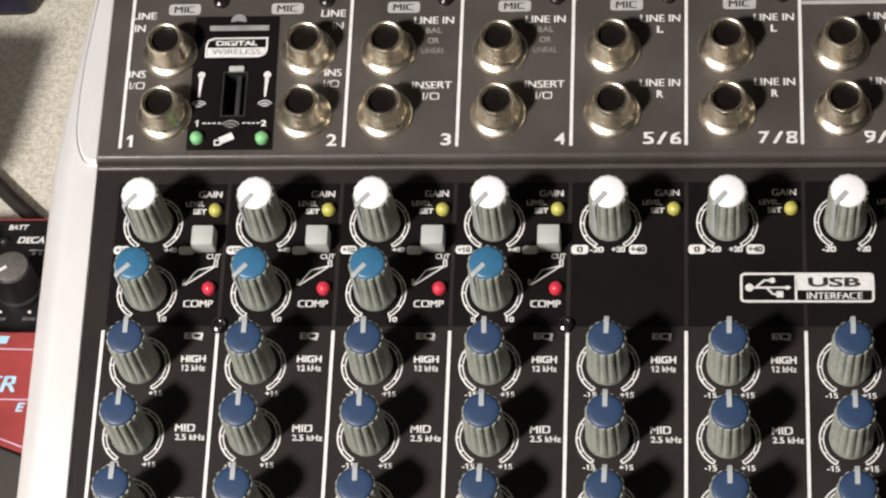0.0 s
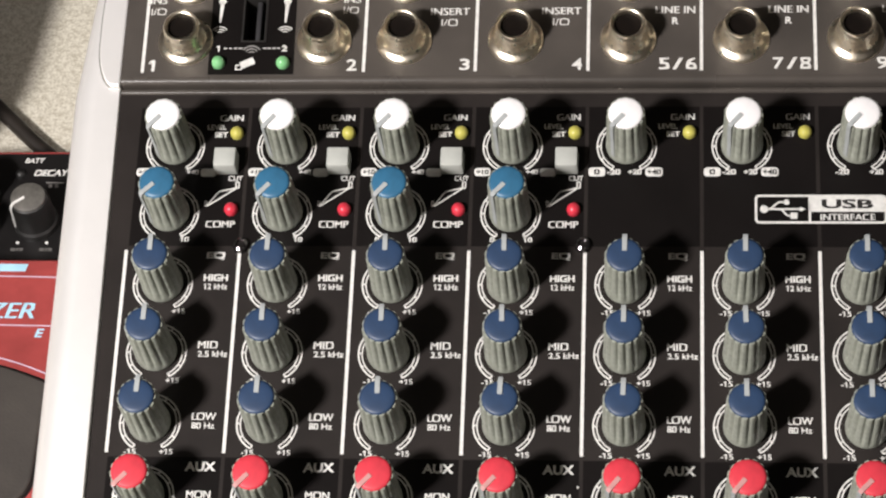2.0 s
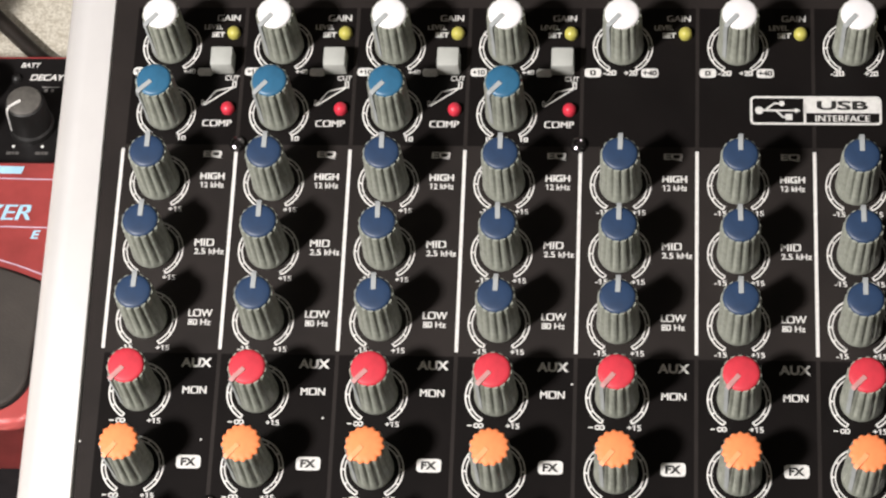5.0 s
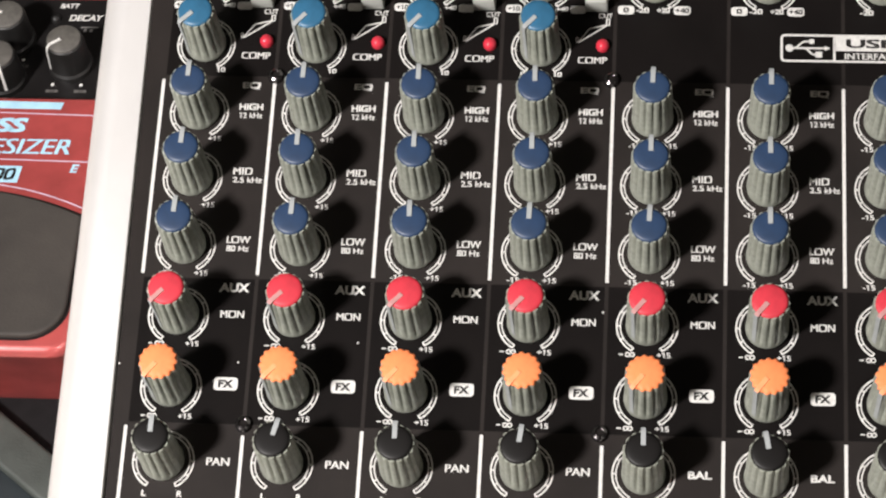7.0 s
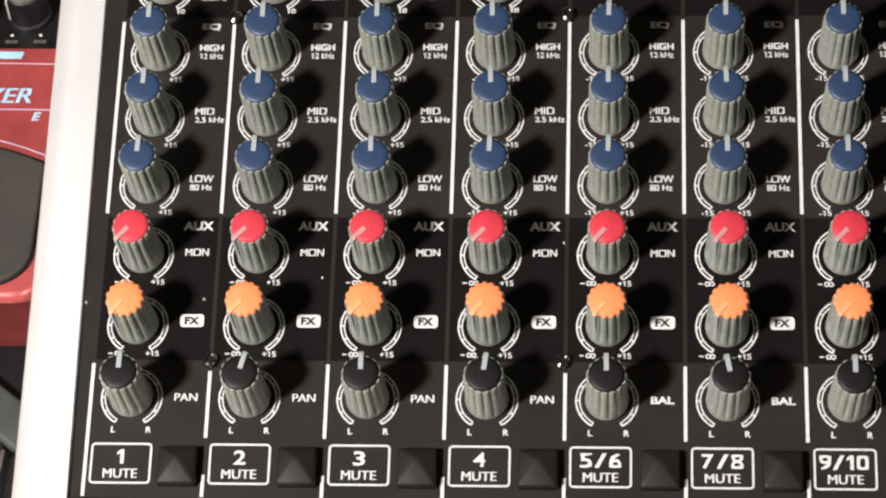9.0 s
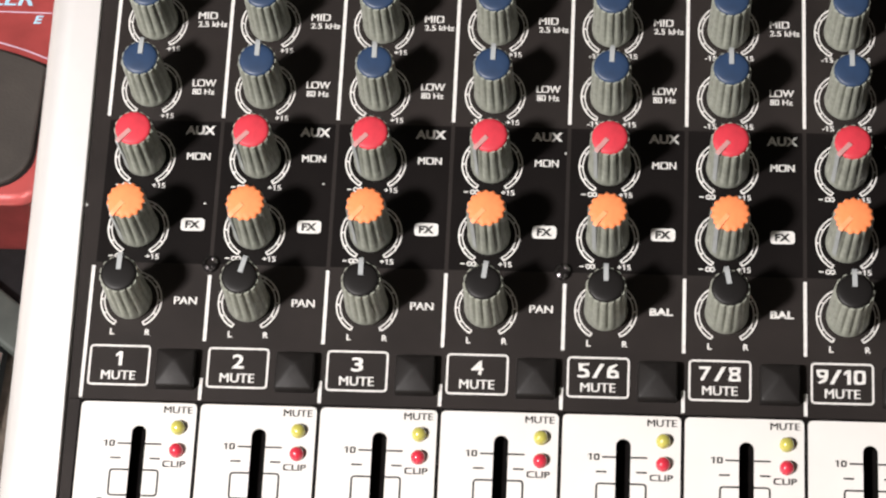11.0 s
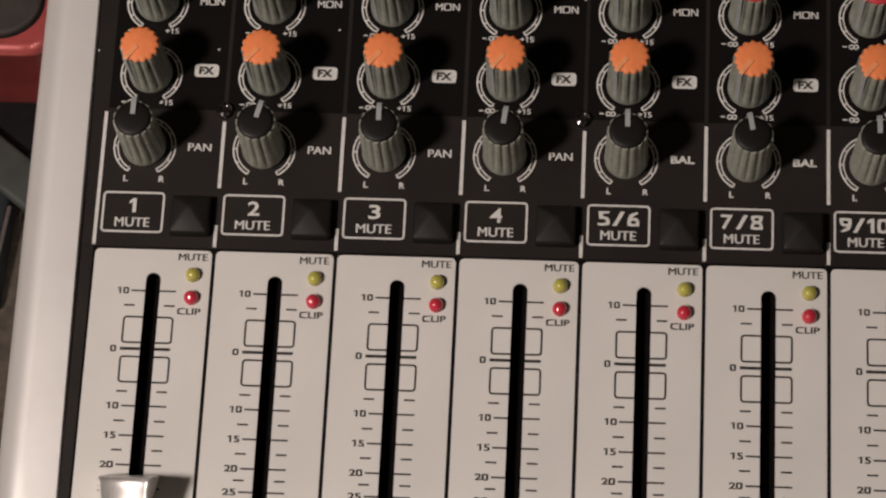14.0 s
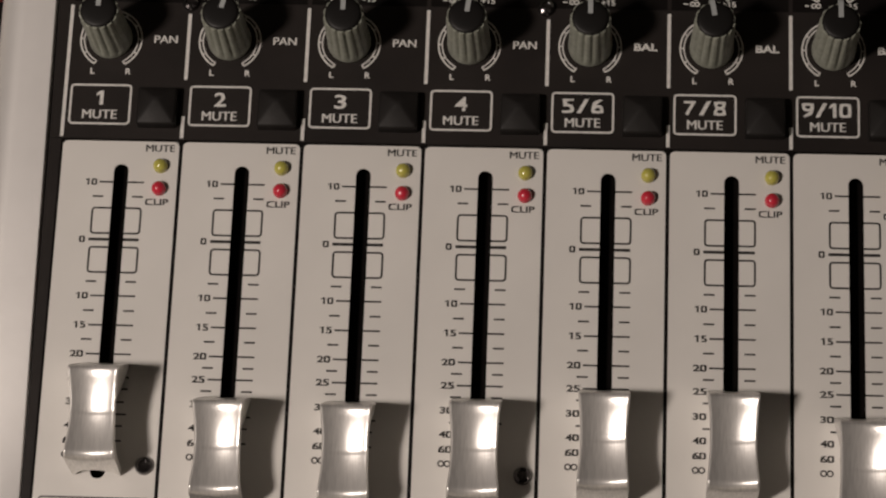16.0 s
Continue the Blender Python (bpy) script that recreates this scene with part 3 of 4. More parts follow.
for x, y in ((24.2, 1.0), (95.6, 1.2), (24.0, -77.7), (95.5, -77.6)):
    part("screw", SCREW, mixer, x, y, H, label="small black screw")

# computer-interface badge
part("badge_backing", plate("badge_backing", rounded(130.9, 6.3, 157.9, 12.9, 1.0), 0.04, 0.05, MAT_BLACK), mixer, 0, 0, H)
marks("badge_frame", frame_quads(130.9, 6.3, 157.9, 12.9, 1.0, 0.5), MAT_PRINT)
marks("badge_field", [box(142.0, 9.0, 157.5, 12.5), box(141.9, 6.5, 142.4, 12.6)], MAT_PRINT)
word("USB", 149.9, 10.8, 10.6, 2.1, MAT_PRINT_DARK, 0.03)
word("INTERFACE", 149.9, 7.8, 11.2, 1.5)
marks("trident_symbol", [bar(132.8, 9.6, 140.4, 9.6, 0.42), [(140.2, 9.0), (141.3, 9.6), (140.2, 10.2)], bar(134.0, 9.6, 135.8, 11.2, 0.4), bar(135.8, 11.2, 137.2, 11.2, 0.4),
                         bar(136.2, 9.6, 137.6, 8.1, 0.4), bar(137.6, 8.1, 139.0, 8.1, 0.4), *[[(132.8, 9.6), *q[:2]] for q in arc_quads(0.9, 0.9, 0, 360, 132.8, 9.6, 40)],
                         *[[(137.4, 11.2), *q[:2]] for q in arc_quads(0.65, 0.65, 0, 360, 137.4, 11.2, 40)], box(138.2, 7.4, 139.6, 8.8)], MAT_PRINT)

# ---- fader field
SLOT = rounded(11.05, -175.6, 13.95, -112.2, 1.44, 8)
FADER_PLATE = plate("fader_plate", rounded(0.45, -182.5, 23.7, -107.4, 1.0), -0.35, 0.0, MAT_WHITE_PANEL, holes=[SLOT])
TICK_SPOTS = []
for y in (-116.0, -139.4, -145.3, -151.1, -155.7):
    TICK_SPOTS += [(9.75, y, "inner"), (15.55, y, "outer")]
for y in (-119.0, -136.5, -142.4, -148.2, -153.4, -158.0, -163.0):
    TICK_SPOTS += [(8.25, y, "short"), (16.1, y, "short")]
for y in (-160.6, -165.3, -168.2):
    TICK_SPOTS += [(10.0, y, "short"), (15.2, y, "inner")]
TICK_SPOTS += [(9.1, -127.9, "zero_left"), (15.45, -127.9, "zero_right")]
TICK_MESH = {k: strips("tick", [box(-w / 2, -t, w / 2, t)], MAT_PRINT_DARK, 0.04)
             for k, w, t in (("inner", 2.7, 0.18), ("outer", 3.3, 0.18), ("short", 2.1, 0.18), ("zero_left", 4.0, 0.3), ("zero_right", 3.1, 0.3))}


def half_frames(y0, y1):
    out = []
    for q in frame_quads(7.2, y0, 17.2, y1, 0.8, 0.38):
        out.append(q)
    keep = []
    for q in out:
        xs = [p[0] for p in q]
        if max(xs) - min(xs) > 4:
            y, z = min(p[1] for p in q), max(p[1] for p in q)
            keep += [box(min(xs), y, 11.1, z), box(13.9, y, max(xs), z)]
        else:
            keep.append(q)
    return keep


OUTLINES = [strips("cap_outline", half_frames(y0, y1), MAT_PRINT_DARK, 0.04) for y0, y1 in ((-126.8, -121.2), (-134.8, -129.3))]
DIVIDER = plate("plate_divider", [(-0.55, -205), (0.55, -205), (0.55, -107.0), (-0.55, -107.0)], -3, -0.25, MAT_BLACK)


def fader_cap():
    """A hollow saddle-topped fader cap: raised ends, dished middle with a centre groove, waisted sides, arched skirts."""
    L, n, m = 7.9, 32, 8
    v, f = [], []
    steps = [(-1.0, -1.25, 1.6), (-1.0, -1.2, 1.1), (-1.0, -1.05, 0.62), (-1.0, -0.75, 0.28), (-1.0, -0.35, 0.08)] + [(-1 + 2 * i / n, 0.0, 0.0) for i in range(n + 1)]
    steps += [(1.0, 0.3, 0.1), (1.0, 0.55, 0.45), (1.0, 0.65, 1.1)]
    for s, ahead, drop in steps:
        y = L * s * 0.96 + ahead + 0.35
        top = 9.35 - drop + 1.6 * (s + 0.36) ** 2 - (0.12 if abs(s) < 0.02 else 0.0) - 8.0 * max(0.0, s - 0.8) ** 2
        w = 4.40 + 0.50 * abs(s) ** 2.0
        inset = 0.25 + 1.9 * max(0.0, 1 - abs(s) ** 3)
        low = 0.3
        side = [(w - inset, low), (w - 0.02 - 0.3 * inset, top * 0.6), (w - 0.05, top - 1.0), (w - 0.06, top - 0.5), (w - 0.14, top - 0.2), (w - 0.32, top - 0.03), (w - 0.55, top - 0.03)]
        ring = [(-x, z) for x, z in side]
        for j in range(m + 1):
            u = -1 + 2 * j / m
            ring.append((u * (w - 0.75), top - 0.14 - 0.85 * (1 - u * u)))
        ring += reversed(side)
        for j in range(7):
            a = math.pi * j / 6
            ring.append(((w - inset - 0.7) * math.cos(a), low + 2.6 * math.sin(a)))
        k = len(ring)
        v += [(x, y + abs(s) ** 8 * (3.4 if s > 0 else -1.6) * max(0.0, 1 - z / 11.6), z) for x, z in ring]
    n = len(steps) - 1
    for i in range(n):
        for j in range(k):
            q = (j + 1) % k
            f.append((i * k + j, i * k + q, (i + 1) * k + q, (i + 1) * k + j))
    f += [tuple(range(k)), tuple(n * k + j for j in range(k))]
    me = fix_normals(mesh_of("fader_cap", v, f, MAT_FADER))
    return smooth_by_angle(me, 40)


FADER_CAP = fader_cap()
STEM = bevelled_box("fader_stem", 1.2, 5.0, 4.2, MAT_HOLE, 0.2)
FADER_Y = [-165.0, -171.1, -171.4, -170.2, -167.9, -167.5, -172.2]
for c in range(COLS):
    o = PITCH * c
    fp = part("fader_plate", FADER_PLATE, mixer, o, 0, H, label="pale grey plate with black fader scale")
    part("plate_divider", DIVIDER, mixer, o if c else 0.1, 0, H)
    for x, y, k in TICK_SPOTS:
        part("tick", TICK_MESH[k], fp, x, y, 0)
    for me in OUTLINES:
        part("cap_outline", me, fp)
    for t, y, w in (("10", -116.0, 2.3), ("0", -127.9, 1.2), ("10", -139.4, 2.4), ("15", -145.3, 2.4), ("20", -151.1, 2.6), ("25", -155.7, 2.6), ("30", -160.6, 2.6), ("40", -165.3, 2.6), ("60", -168.2, 2.6)):
        word(t, o + 7.9 - w / 2 - (1.5 if t == "0" else 0), y, w, 1.35, MAT_PRINT_DARK, -0.04, bold=0.03)
    marks("infinity_sign", [*arc_quads(0.4, 0.7, 0, 360, 5.9, -171.0, 40), *arc_quads(0.4, 0.7, 0, 360, 7.1, -171.0, 40)], MAT_PRINT_DARK, o, 0, -0.04)
    word("MUTE", o + 20.0, -108.8, 5.8, 1.45, MAT_PRINT_DARK, -0.04, bold=0.05)
    word("CLIP", o + 20.0, -120.0, 4.6, 1.4, MAT_PRINT_DARK, -0.04, bold=0.025)
    led("yellow", o + 20.3, -112.6)
    led("red", o + 20.3, -117.3)
    cap = part("fader", FADER_CAP, mixer, o + 12.5, FADER_Y[c], H + 0.3, label="silver saddle-shaped fader cap")
    part("fader_stem", STEM, cap, 0, 0, -3.3)
    marks("strip_box", frame_quads(1.6, -181.9, 22.8, -179.2, 0.6, 0.3), MAT_PRINT_DARK, o, 0, -0.04)
    if c in (0, 3):
        part("screw", SCREW, mixer, o + 21.4, -173.0, H, label="small black screw")

# ---- jack field
JACK = lathe("jack_socket", [(5.95, 0.0), (5.95, 0.3), (5.85, 0.55), (5.3, 0.86), (4.75, 1.18), (4.4, 1.5), (4.22, 2.1), (4.14, 3.0), (4.08, 3.5), (4.0, 3.65), (4.06, 3.85), (4.04, 4.6), (3.96, 4.75),
                             (4.02, 4.95), (3.98, 6.1), (3.85, 6.7), (3.55, 7.0), (3.2, 6.95), (3.0, 6.7), (2.95, 6.0), (2.95, 3.0)], MAT_CHROME, 48, 48)
BORE = lathe("bore", [(2.94, 5.8), (2.9, 0.4), (0.0, 0.35)], MAT_BORE, 28)
# Bright strip added to draw the reflected streak at each bore's lower right.
STREAK = bevelled_box("bore_streak", 0.5, 1.1, 4.2, MAT_CHROME, 0.12)
for c in range(COLS):
    o = PITCH * c
    for k, y in enumerate((64.1, 48.9)):
        jx = {0: 9.0, 1: 39.1}.get(c, o + 8.5)
        j = part("jack_socket", JACK, mixer, jx, y, H + JZ, 17 * c + 31 * k, label="nickel-plated quarter-inch jack socket")
        part("bore", BORE, j)
        turned = radians(-25 - 17 * c - 31 * k)
        part("bore_streak", STREAK, j, 2.3 * math.cos(turned), 2.3 * math.sin(turned), 0.5, math.degrees(turned))
    z = JZ
    x0 = {0: 2.1, 1: 45.4}.get(c, o + 21.7)
    w = 1.5 if c == 0 else (2.2 if c < 4 else (8.0 if c < 6 else 10.4))
    for sign, dx in zip(NAMES[c], {3: (-2.85, 0.0, 2.85), 4: (-3.9, -1.3, 1.1, 3.4)}.get(len(NAMES[c]), (0.0,))):
        word(sign, (x0 if c < 4 else o + 23.0 - w / 2) + dx, 42.9, w if c < 4 else (1.4 if sign == "1" else 2.3), 2.8, z=z, bold=0.02)
    if c in (2, 3):
        word("LINE IN", o + 18.0, 71.7, 8.6, 1.7, z=z)
        for y, w in ((69.2, 3.4), (67.6, 2.4), (64.2, 5.0)):
            word({69.2: "BAL", 67.6: "OR", 64.2: "UNBAL"}[y], o + 18.1, y if y != 67.6 else 66.7, w, 1.35, MAT_PRINT_MID, z=z, bold=0.015)
        word("INSERT", o + 18.2, 55.9, 8.5, 1.7, z=z)
        word("I/O", o + 18.1, 53.2, 3.5, 1.7, z=z)
    elif c > 3:
        for y, t in ((71.6, "L"), (56.0, "R")):
            word("LINE IN", o + 18.5, y, 8.5, 1.7, z=z)
            word(t, o + 18.5, y - 2.7, 1.4, 1.7, z=z)
    if c != 1:
        marks("divider_line", [box(-0.35, 41.2, 0.35, 128)], MAT_PRINT, o, 0, z)
    if c < 6:
        mx = {0: 11.3, 1: 33.9}.get(c, o + 11.3)
        pill(mx, 75.0, 7.0, 2.7, MAT_PRINT_LIGHT, z)
        word("MIC", mx, 75.0, 4.6, 1.7, MAT_PRINT_DARK, z + 0.03)
        part("screw", SCREW, mixer, {0: 19.2, 1: 42.4}.get(c, o + 20.3), 76.9, H + z, label="small black screw")
marks("divider_line", [box(144.4, 74.6, 172, 75.5)], MAT_PRINT_LIGHT, 0, 0, JZ)
for x, t, y, w in ((2.5, "LINE", 73.5, 5.4), (1.8, "IN", 70.4, 2.4), (2.2, "INS", 59.1, 3.7), (2.4, "I/O", 56.3, 3.3), (44.1, "LINE", 73.7, 5.4), (45.2, "IN", 70.6, 2.4), (44.8, "INS", 59.1, 3.7), (44.6, "I/O", 56.4, 3.3)):
    word(t, x, y, w, 1.7, z=JZ)

# wireless-receiver port with its printed patch
part("port_patch", plate("port_patch", [(14.3, 40.7), (32.9, 40.7), (32.4, 73.2), (14.0, 73.2)], JZ, JZ + 0.04, MAT_BLACK, holes=[box(*PORT)]), mixer, 0, 0, H)
shell = part("port_shell", plate("port_shell", rounded(21.05, 48.65, 26.35, 59.55, 0.3, 2), -3.8, JZ + 0.15, MAT_PORT, holes=[rounded(21.35, 48.95, 26.05, 59.25, 0.2, 2)]), mixer, 0, 0, H,
             label="dull steel shell of an empty data port")
part("tongue", bevelled_box("tongue", 1.0, 9.6, 5.2, MAT_PORT_TONGUE, 0.15), shell, 24.5, 54.1, -3.8)
part("spring_tab", bevelled_box("spring_tab", 3.3, 1.2, 0.8, MAT_BUTTON, 0.2), shell, 23.9, 60.0, JZ, label="pale folded spring tab")
z = JZ + 0.04
marks("maker_mark", [box(17.2, 69.6, 30.2, 70.9), *[[(23.4, 72.0), *q[:2]] for q in arc_quads(1.7, 1.7, -100, 100, 23.4, 72.0, 20)]], MAT_PRINT_MID, 0, 0, z)
badge = [(16.6, 63.0), (28.4, 63.0), (29.6, 63.5), (30.2, 64.6), (30.2, 67.9), (18.4, 67.9), (17.1, 67.4), (16.6, 66.2)]
inner = [(23.4 + (x - 23.4) * 0.94, 65.45 + (y - 65.45) * 0.84) for x, y in badge]
marks("model_badge", [[badge[i], badge[(i + 1) % 8], inner[(i + 1) % 8], inner[i]] for i in range(8)], MAT_PRINT, 0, 0, z)
marks("model_badge_field", [box(17.1, 63.4, 29.7, 65.4)], MAT_PRINT, 0, 0, z)
word("DIGITAL", 23.4, 66.5, 9.0, 1.3, z=z)
word("WIRELESS", 23.4, 64.4, 10.6, 1.3, MAT_PRINT_MID, z=z + 0.03)
for x in (16.2, 30.5):
    marks("microphone_symbol", [[(x - 0.35, 58.6), (x - 0.3, 53.4), (x + 0.1, 53.4), (x + 0.6, 58.6)], *[[(x + 0.1, 58.7), *q[:2]] for q in arc_quads(0.85, 0.85, 0, 360, x + 0.1, 58.7, 40)],
                                *arc_quads(0.5, 0.75, -55, 55, x, 50.6), *arc_quads(1.1, 1.35, -55, 55, x, 50.6), *arc_quads(1.7, 1.95, -55, 55, x, 50.6)], MAT_PRINT, 0, 0, z)
word("1", 16.2, 47.0, 0.8, 1.5, z=z)
word("2", 30.6, 47.0, 1.2, 1.5, z=z)
marks("dashed_line", [box(17.4 + 1.1 * i, 46.9, 18.1 + 1.1 * i, 47.2) for i in range(4)] + [box(26.0 + 1.0 * i, 46.9, 26.7 + 1.0 * i, 47.2) for i in range(4)], MAT_PRINT, 0, 0, z)
marks("radio_wave_symbol", [*arc_quads(0.5, 0.8, -60, 60, 23.5, 45.6), *arc_quads(1.2, 1.5, -60, 60, 23.5, 45.6), *arc_quads(1.9, 2.2, -60, 60, 23.5, 45.6)], MAT_PRINT_MID, 0, 0, z)
marks("dongle_symbol", [bar(21.4, 42.8, 24.2, 44.1, 1.7), *frame_quads(20.2, 41.7, 21.7, 43.1, 0.2, 0.3)], MAT_PRINT, 0, 0, z)
led("green", 16.5, 43.4, JZ)
led("green", 30.5, 43.3, JZ)

# specks of dust on the panel
SPECK = lathe("dust_speck", [(0.24, 0.0), (0.2, 0.1), (0.0, 0.14)], MAT_PRINT, 7)
for x, y in ((95.4, -51.5), (45.9, -59.4), (-2.75, -65.1), (21.7, -64.3)):
    part("dust_speck", SPECK, mixer, x, y, H + 0.03)

# ---------------------------------------------------------------- effects pedal beside the mixer (world millimetres)
MAT_PEDAL = material("red_metallic_pedal_paint", (0.38, 0.066, 0.062), 0.36, metal=0.25, var=0.1, scale=120, bump=0.08, coat=0.3)
MAT_PAD = material("ribbed_black_rubber", (0.040, 0.034, 0.029), 0.7, var=0.12, scale=90, bump=0.3, bump_scale=1500)
MAT_PEDAL_BLACK = material("black_pedal_plastic", (0.010, 0.009, 0.009), 0.35, var=0.15, scale=120)
MAT_PEDAL_KNOB = material("worn_black_knob_plastic", (0.009, 0.0085, 0.008), 0.5, var=0.15)
MAT_PEDAL_KNOB_TOP = material("grey_knob_top", (0.105, 0.098, 0.088), 0.5, var=0.12, scale=600)
MAT_PALE_BLUE = material("pale_blue_screen_print", (0.36, 0.60, 0.74), 0.55, var=0.06)
# Serves the printed label lines and the highlight drawn beside the pad.
MAT_PINK_LINE = material("pale_lilac_print_and_glint", (0.55, 0.42, 0.52), 0.55, var=0.06)
LABZ, DECKZ = 38.0, 23.0
PX0, PX1, PYB, PYF = -91.0, -24.5, 77.5, -36.5
pedal = tagged(new("effects_pedal"), "red bass effects pedal with black rubber footswitch", "pedal")
pedal.location = (0, 0, 0)


def pedal_body():
    """Side profile swept across, with rounded upright corners at the front."""
    prof = [(PYF + 7, 4), (PYF + 4.5, 12), (PYF + 1.2, LABZ - 5), (PYF, LABZ - 3.2), (PYF - 0.2, LABZ - 2.0), (PYF + 0.5, LABZ - 0.8), (PYF + 2, LABZ - 0.1),
            (0, LABZ), (34.2, LABZ), (35.0, LABZ - 0.8), (35.4, DECKZ + 2), (35.6, DECKZ), (76.7, DECKZ), (76.8, DECKZ + 0.5), (77.2, DECKZ + 0.4), (77.5, DECKZ - 0.4), (77.5, 4)]
    xs = [(PX0, 1.0), (PX0 + 0.6, 0.55), (PX0 + 2.5, 0.2), (PX0 + 7, 0), (PX1 - 7, 0), (PX1 - 4.2, 0.07), (PX1 - 2.2, 0.24), (PX1 - 0.7, 0.55), (PX1, 1.0)]
    v, f = [], []
    n = len(prof)
    for x, k in xs:
        for i, (y, z) in enumerate(prof):
            dy = 7 * k if i < 7 else (0 if i < 13 else -2 * k)
            dz = -1.2 * k if 3 <= i <= 9 else 0
            v.append((x, y + dy, z + dz))
    for a in range(len(xs) - 1):
        for i in range(n):
            j = (i + 1) % n
            f.append((a * n + i, a * n + j, (a + 1) * n + j, (a + 1) * n + i))
    f += [tuple(range(n)), tuple((len(xs) - 1) * n + i for i in range(n))]
    return smooth_by_angle(fix_normals(mesh_of("pedal_body", v, f, MAT_PEDAL)), 38)


part("pedal_body", pedal_body(), pedal, label="glossy red metal pedal body")
part("base_plate", plate("base_plate", rounded(PX0 + 2, PYF + 19, PX1 - 2, PYB - 2, 5), 0, 5, MAT_PEDAL_BLACK), pedal)
part("control_deck", plate("control_deck", rounded(PX0 + 1.2, 36.2, PX1 - 1.2, 76.7, 1.0), DECKZ, DECKZ + 0.4, MAT_PEDAL_BLACK), pedal, label="black control deck")
MIDX = (PX0 + PX1) / 2


def pad_outline(inset):
    x0, x1, yb, r = PX0 + 3.2 + inset, PX1 - 3.2 - inset, -33.0 + inset, 9.0 - inset
    out = []
    for i in range(21):
        x = x1 + (x0 - x1) * i / 20
        u = (x - MIDX) / (x1 - MIDX)
        out.append((x, 7.2 - inset - 7.2 * abs(u) ** 2.0))
    for a in range(0, 91, 10):
        out.append((x0 + r - r * math.cos(radians(a)), yb + r - r * math.sin(radians(a))))
    for a in range(90, -1, -10):
        out.append((x1 - r + r * math.cos(radians(a)), yb + r - r * math.sin(radians(a))))
    return out


part("pad_recess", plate("pad_recess", pad_outline(-0.6), LABZ - 0.5, LABZ + 0.12, MAT_PEDAL_BLACK), pedal)
pad = part("footswitch_pad", plate("footswitch_pad", pad_outline(0.0), LABZ - 0.5, LABZ + 1.4, MAT_PAD), pedal, label="black rubber footswitch pad")
bv = pad.modifiers.new("soft_edge", "BEVEL")
bv.width, bv.segments, bv.limit_method = 0.0008, 3, "ANGLE"
# Pale curve painted as the pinkish highlight at the pad's upper edge.
edge = [(PX1 - 1.6 + (PX0 - PX1 + 3.2) * i / 20, 9.6 - 7.8 * abs(1 - 2 * i / 20) ** 2.0) for i in range(21)]
part("pad_edge_glint", strips("pad_edge_glint", [bar(*edge[i], *edge[i + 1], 0.35) for i in range(20)], MAT_PINK_LINE, 0), pedal, 0, 0, LABZ + 0.05)
for y0, y1 in ((30.7, 29.5), (17.0, 15.9)):
    part("label_line", strips("label_line", [bar(PX0 + 2.4, y0 + 0.2, PX1 - 2.4, y1, 0.35)], MAT_PINK_LINE, 0), pedal, 0, 0, LABZ + 0.05)


def pedal_word(text, right, y, w, h, mat, z, bold=0.03, slant=0.2):
    part("lettering", lettering(text, w, h, mat, 0.06, bold, slant), pedal, right - w / 2, y, z)


part("maker_mark", strips("maker_mark", [[(-57.0, 31.3), (-37.6, 31.2), (-37.1, 33.3), (-56.4, 33.6)]], MAT_PALE_BLUE, 0.05), pedal, 0, 0, LABZ)
pedal_word("BASS", -44.9, 26.4, 17.0, 4.3, MAT_PALE_BLUE, LABZ, 0.05)
pedal_word("SYNTHESIZER", -33.6, 20.2, 40.5, 4.4, MAT_PALE_BLUE, LABZ, 0.06)
part("number_badge", plate("number_badge", [(-59, 9.7), (-44.9, 9.7), (-44.3, 14.5), (-58.4, 14.5)], LABZ, LABZ + 0.05, MAT_PALE_BLUE), pedal)
pedal_word("00", -45.6, 12.1, 5.4, 3.4, MAT_PEDAL_BLACK, LABZ + 0.05, 0.02, 0.2)
pedal_word("E", -30.6, 14.0, 2.2, 2.4, MAT_PALE_BLUE, LABZ)
PKNOB = lathe("pedal_knob", [(5.6, 0.4), (5.6, 2.0), (5.2, 2.6), (4.9, 9.5), (4.6, 10.6), (4.2, 11.0)], MAT_PEDAL_KNOB, 40, 30, lambda a, k: 1 - (0.02 * (math.cos(20 * a) > 0) if 1 < k < 4 else 0))
PTOP = lathe("knob_top", [(4.3, 10.8), (4.2, 11.3), (3.6, 11.6), (0, 11.7)], MAT_PEDAL_KNOB_TOP, 36, 50)


def pknob_pointer():
    line, low = [(0.8, 11.95), (3.9, 11.75), (4.75, 10.8), (5.05, 9.4), (5.35, 3.0)], [(0.8, 11.4), (3.6, 11.2), (4.2, 10.4), (4.6, 9.0), (4.9, 3.0)]
    v, f = [], []
    for (r, z), (r2, z2) in zip(line, low):
        v += [(-0.33, r, z), (0.33, r, z), (0.33, r2, z2), (-0.33, r2, z2)]
    for i in range(len(line) - 1):
        for j in range(4):
            f.append((4 * i + j, 4 * i + (j + 1) % 4, 4 * i + 4 + (j + 1) % 4, 4 * i + 4 + j))
    f += [(0, 1, 2, 3), tuple(4 * (len(line) - 1) + j for j in range(4))]
    return fix_normals(mesh_of("pointer", v, f, MAT_PRINT))


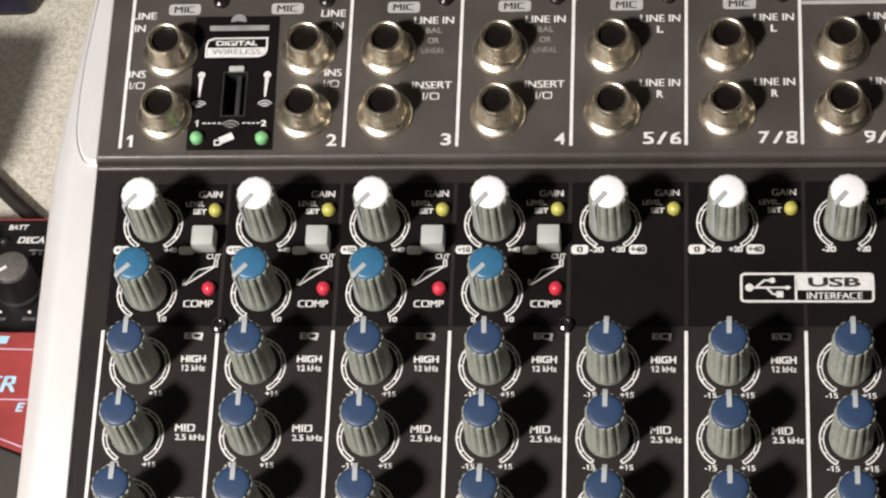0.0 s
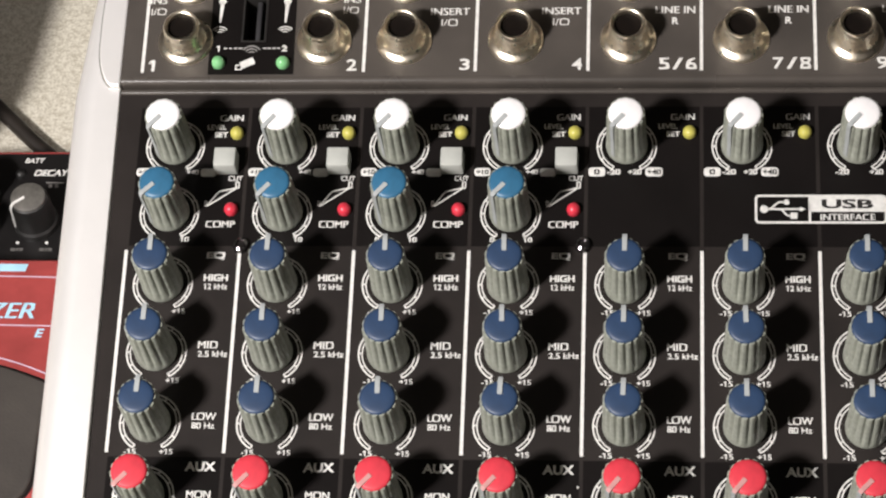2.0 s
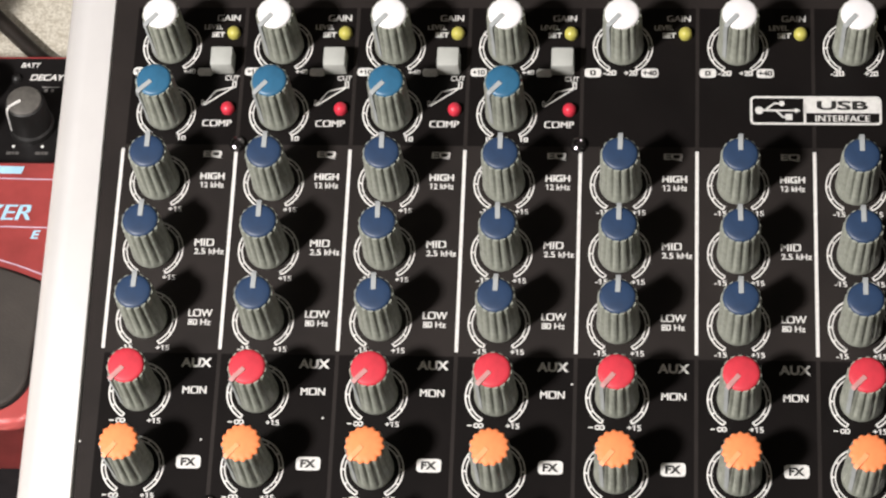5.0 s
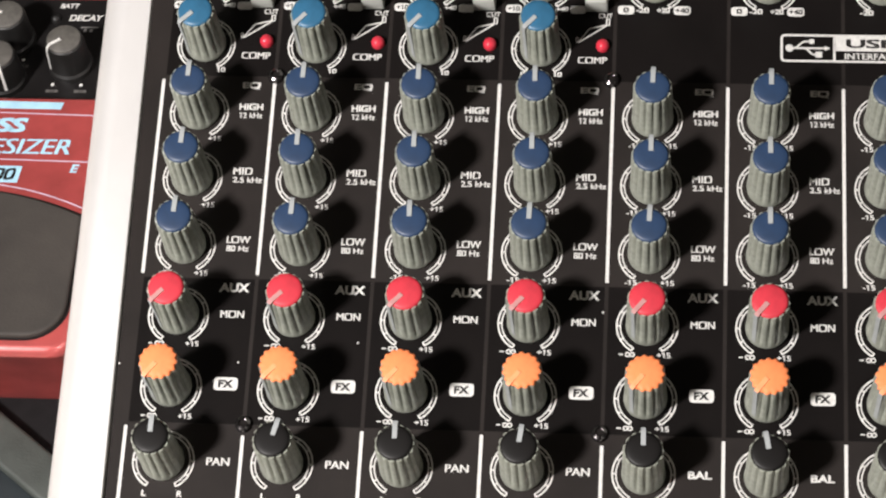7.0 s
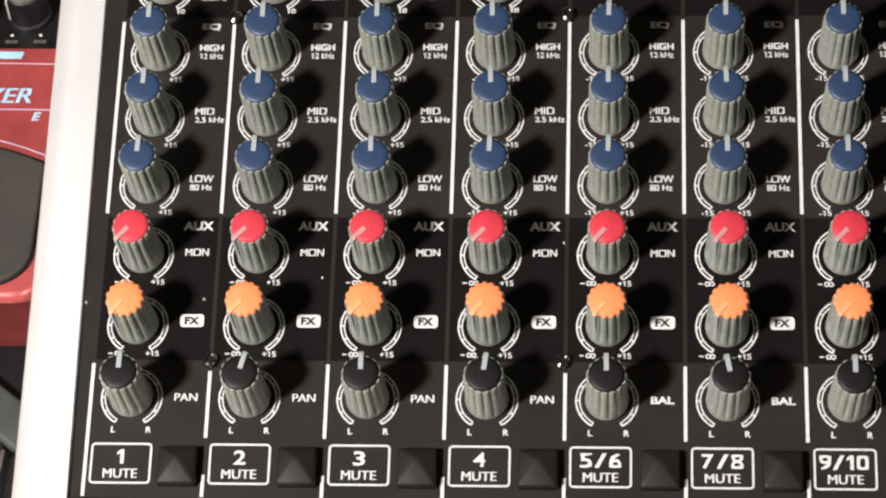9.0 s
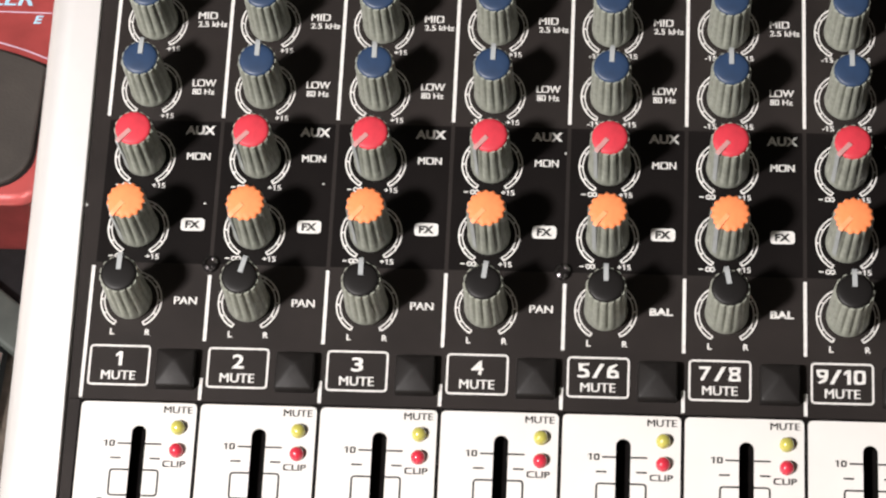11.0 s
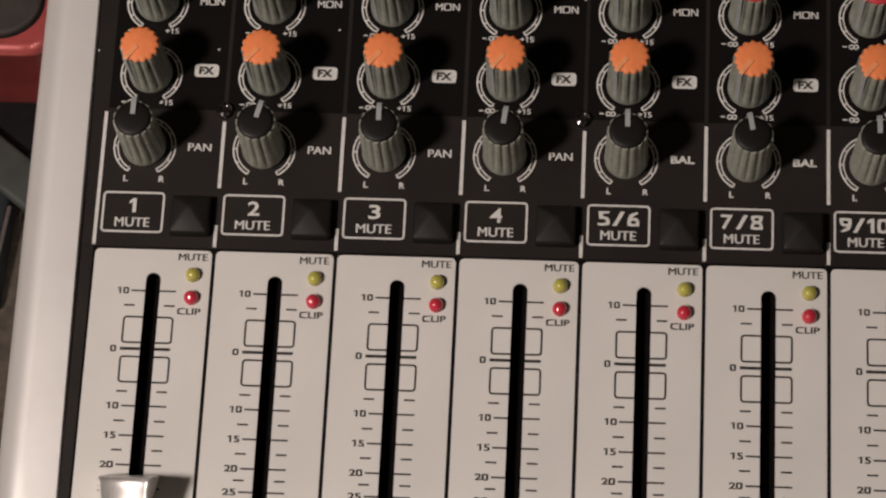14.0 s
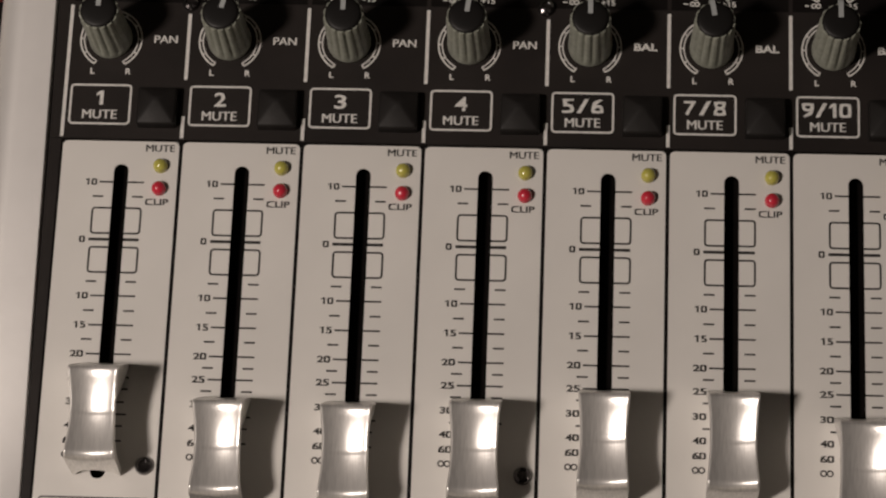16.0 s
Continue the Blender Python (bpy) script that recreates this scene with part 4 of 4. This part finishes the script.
PPOINT = pknob_pointer()
for x, y, turn in ((-41.4, 55.6, 124), (-57.2, 63.2, 80), (-57.6, 50.6, 200), (-74.6, 55.4, 40)):
    k = part("pedal_knob", PKNOB, pedal, x, y, DECKZ, turn, label="black pedal knob with grey top")
    part("knob_top", PTOP, k)
    part("pointer", PPOINT, k)
    for dx in (-3.9, 3.3):
        part("scale_dot", lathe("scale_dot", [(0.42, 0.0), (0.42, 0.06)], MAT_PRINT, 10), pedal, x + dx, y - 6.0, DECKZ + 0.4)
        part("scale_caption", strips("scale_caption", [box(-1.5, -0.45, -0.3, 0.45), box(-0.1, -0.45, 0.5, 0.45), box(0.7, -0.45, 1.6, 0.45)], MAT_PRINT_DIM, 0.05), pedal, x + dx, y - 8.0, DECKZ + 0.4)
pedal_word("DECAY", -35.4, 70.8, 8.8, 2.0, MAT_PRINT, DECKZ + 0.4)
pedal_word("BATT", -42.0, 74.6, 5.0, 1.5, MAT_PRINT, DECKZ + 0.4)
part("pilot_led", lathe("pilot_led", [(1.3, 0), (1.2, 0.8), (0.6, 1.3), (0, 1.4)], MAT_PEDAL_KNOB, 16, 60), pedal, -47.5, 70.2, DECKZ + 0.4)
part("scale_caption", strips("scale_caption", [box(-2.2, -0.6, 2.2, -0.3), box(-1.4, -2.0, -0.6, -1.0), box(0.2, -2.0, 1.0, -1.0)], MAT_PRINT_MID, 0.05), pedal, -38.6, 68.2, DECKZ + 0.4)

# ---------------------------------------------------------------- desk clutter
MAT_CABLE = material("black_cable_rubber", (0.020, 0.016, 0.013), 0.45, var=0.15, scale=200, bump=0.15)
MAT_NAVY = material("dark_navy_plastic", (0.012, 0.012, 0.026), 0.45, var=0.12, scale=90)
MAT_MAT = material("dark_brown_woven_mat", (0.085, 0.068, 0.054), 0.9, var=0.2, scale=300, bump=0.4, bump_scale=1200)
MAT_TEAL = material("grey_green_nylon", (0.048, 0.056, 0.050), 0.6, var=0.12, scale=150, bump=0.25, bump_scale=1800)
MAT_BLOCK_BLACK = material("near_black_filler", (0.006, 0.0055, 0.006), 0.8, spec=0.2, bump=0.2)
MAT_TEAL_DARK = material("dark_teal_nylon", (0.014, 0.020, 0.023), 0.6, var=0.12, scale=150, bump=0.25, bump_scale=1800)

tagged(tube("power_cable", [(-0.110, 0.155, 0.0022), (-0.088, 0.133, 0.0022), (-0.0672, 0.1115, 0.0022), (-0.0495, 0.0932, 0.0022), (-0.0372, 0.0835, 0.0024), (-0.020, 0.080, 0.0022), (0.0, 0.088, 0.0022)], 0.0021, MAT_CABLE),
       "black rubber power cable lying on the desk", "cable")


def loose_box(name, size, at, turn, mat, label, category, bevel=3.0):
    ob = new(name, bevelled_box(name, *size, mat, bevel, 0.03, 3))
    ob.matrix_basis = pose(at[0] * MM, at[1] * MM, at[2] * MM, 0, 0, turn)
    return tagged(ob, label, category)


loose_box("plastic_case", (90, 80, 26), (-104, 200.5, 0), 1, MAT_NAVY, "dark navy plastic case on the desk", "case")
# Box kept out of view, added only to throw the shadow on the desk.
loose_box("shadow_caster_box", (60, 42, 52), (-103.5, 96, 0), -6.5, MAT_NAVY, "unseen dark box behind the pedal that casts the desk shadow", "box")
loose_box("desk_mat", (240, 310, 1.6), (-138, -173.5, 0), 0, MAT_MAT, "dark brown woven mat on the desk", "mat", 0.7)
# Flat black block added to fill the dark area before the pedal.
loose_box("black_block", (62, 27, 4), (-62, -33.5, 1.6), 0, MAT_BLOCK_BLACK, "flat black block added against the pedal's front", "pad", 1.2)
pouch = loose_box("zip_pouch", (80, 36, 5), (-75.5, -66, 1.6), 0, MAT_TEAL_DARK, "dark teal zipped pouch with pale piping on a mat", "pouch", 1.5)
part("piping", bevelled_box("piping", 0.9, 22, 0.9, MAT_STEEL, 0.3), pouch, 38.6, -4, 4.9, -4)
loose_box("nylon_strap", (78, 10.5, 3), (-52, -38.5, 6.6), -38.4, MAT_TEAL, "grey-green nylon strap end lying on a pouch", "strap", 1.2)
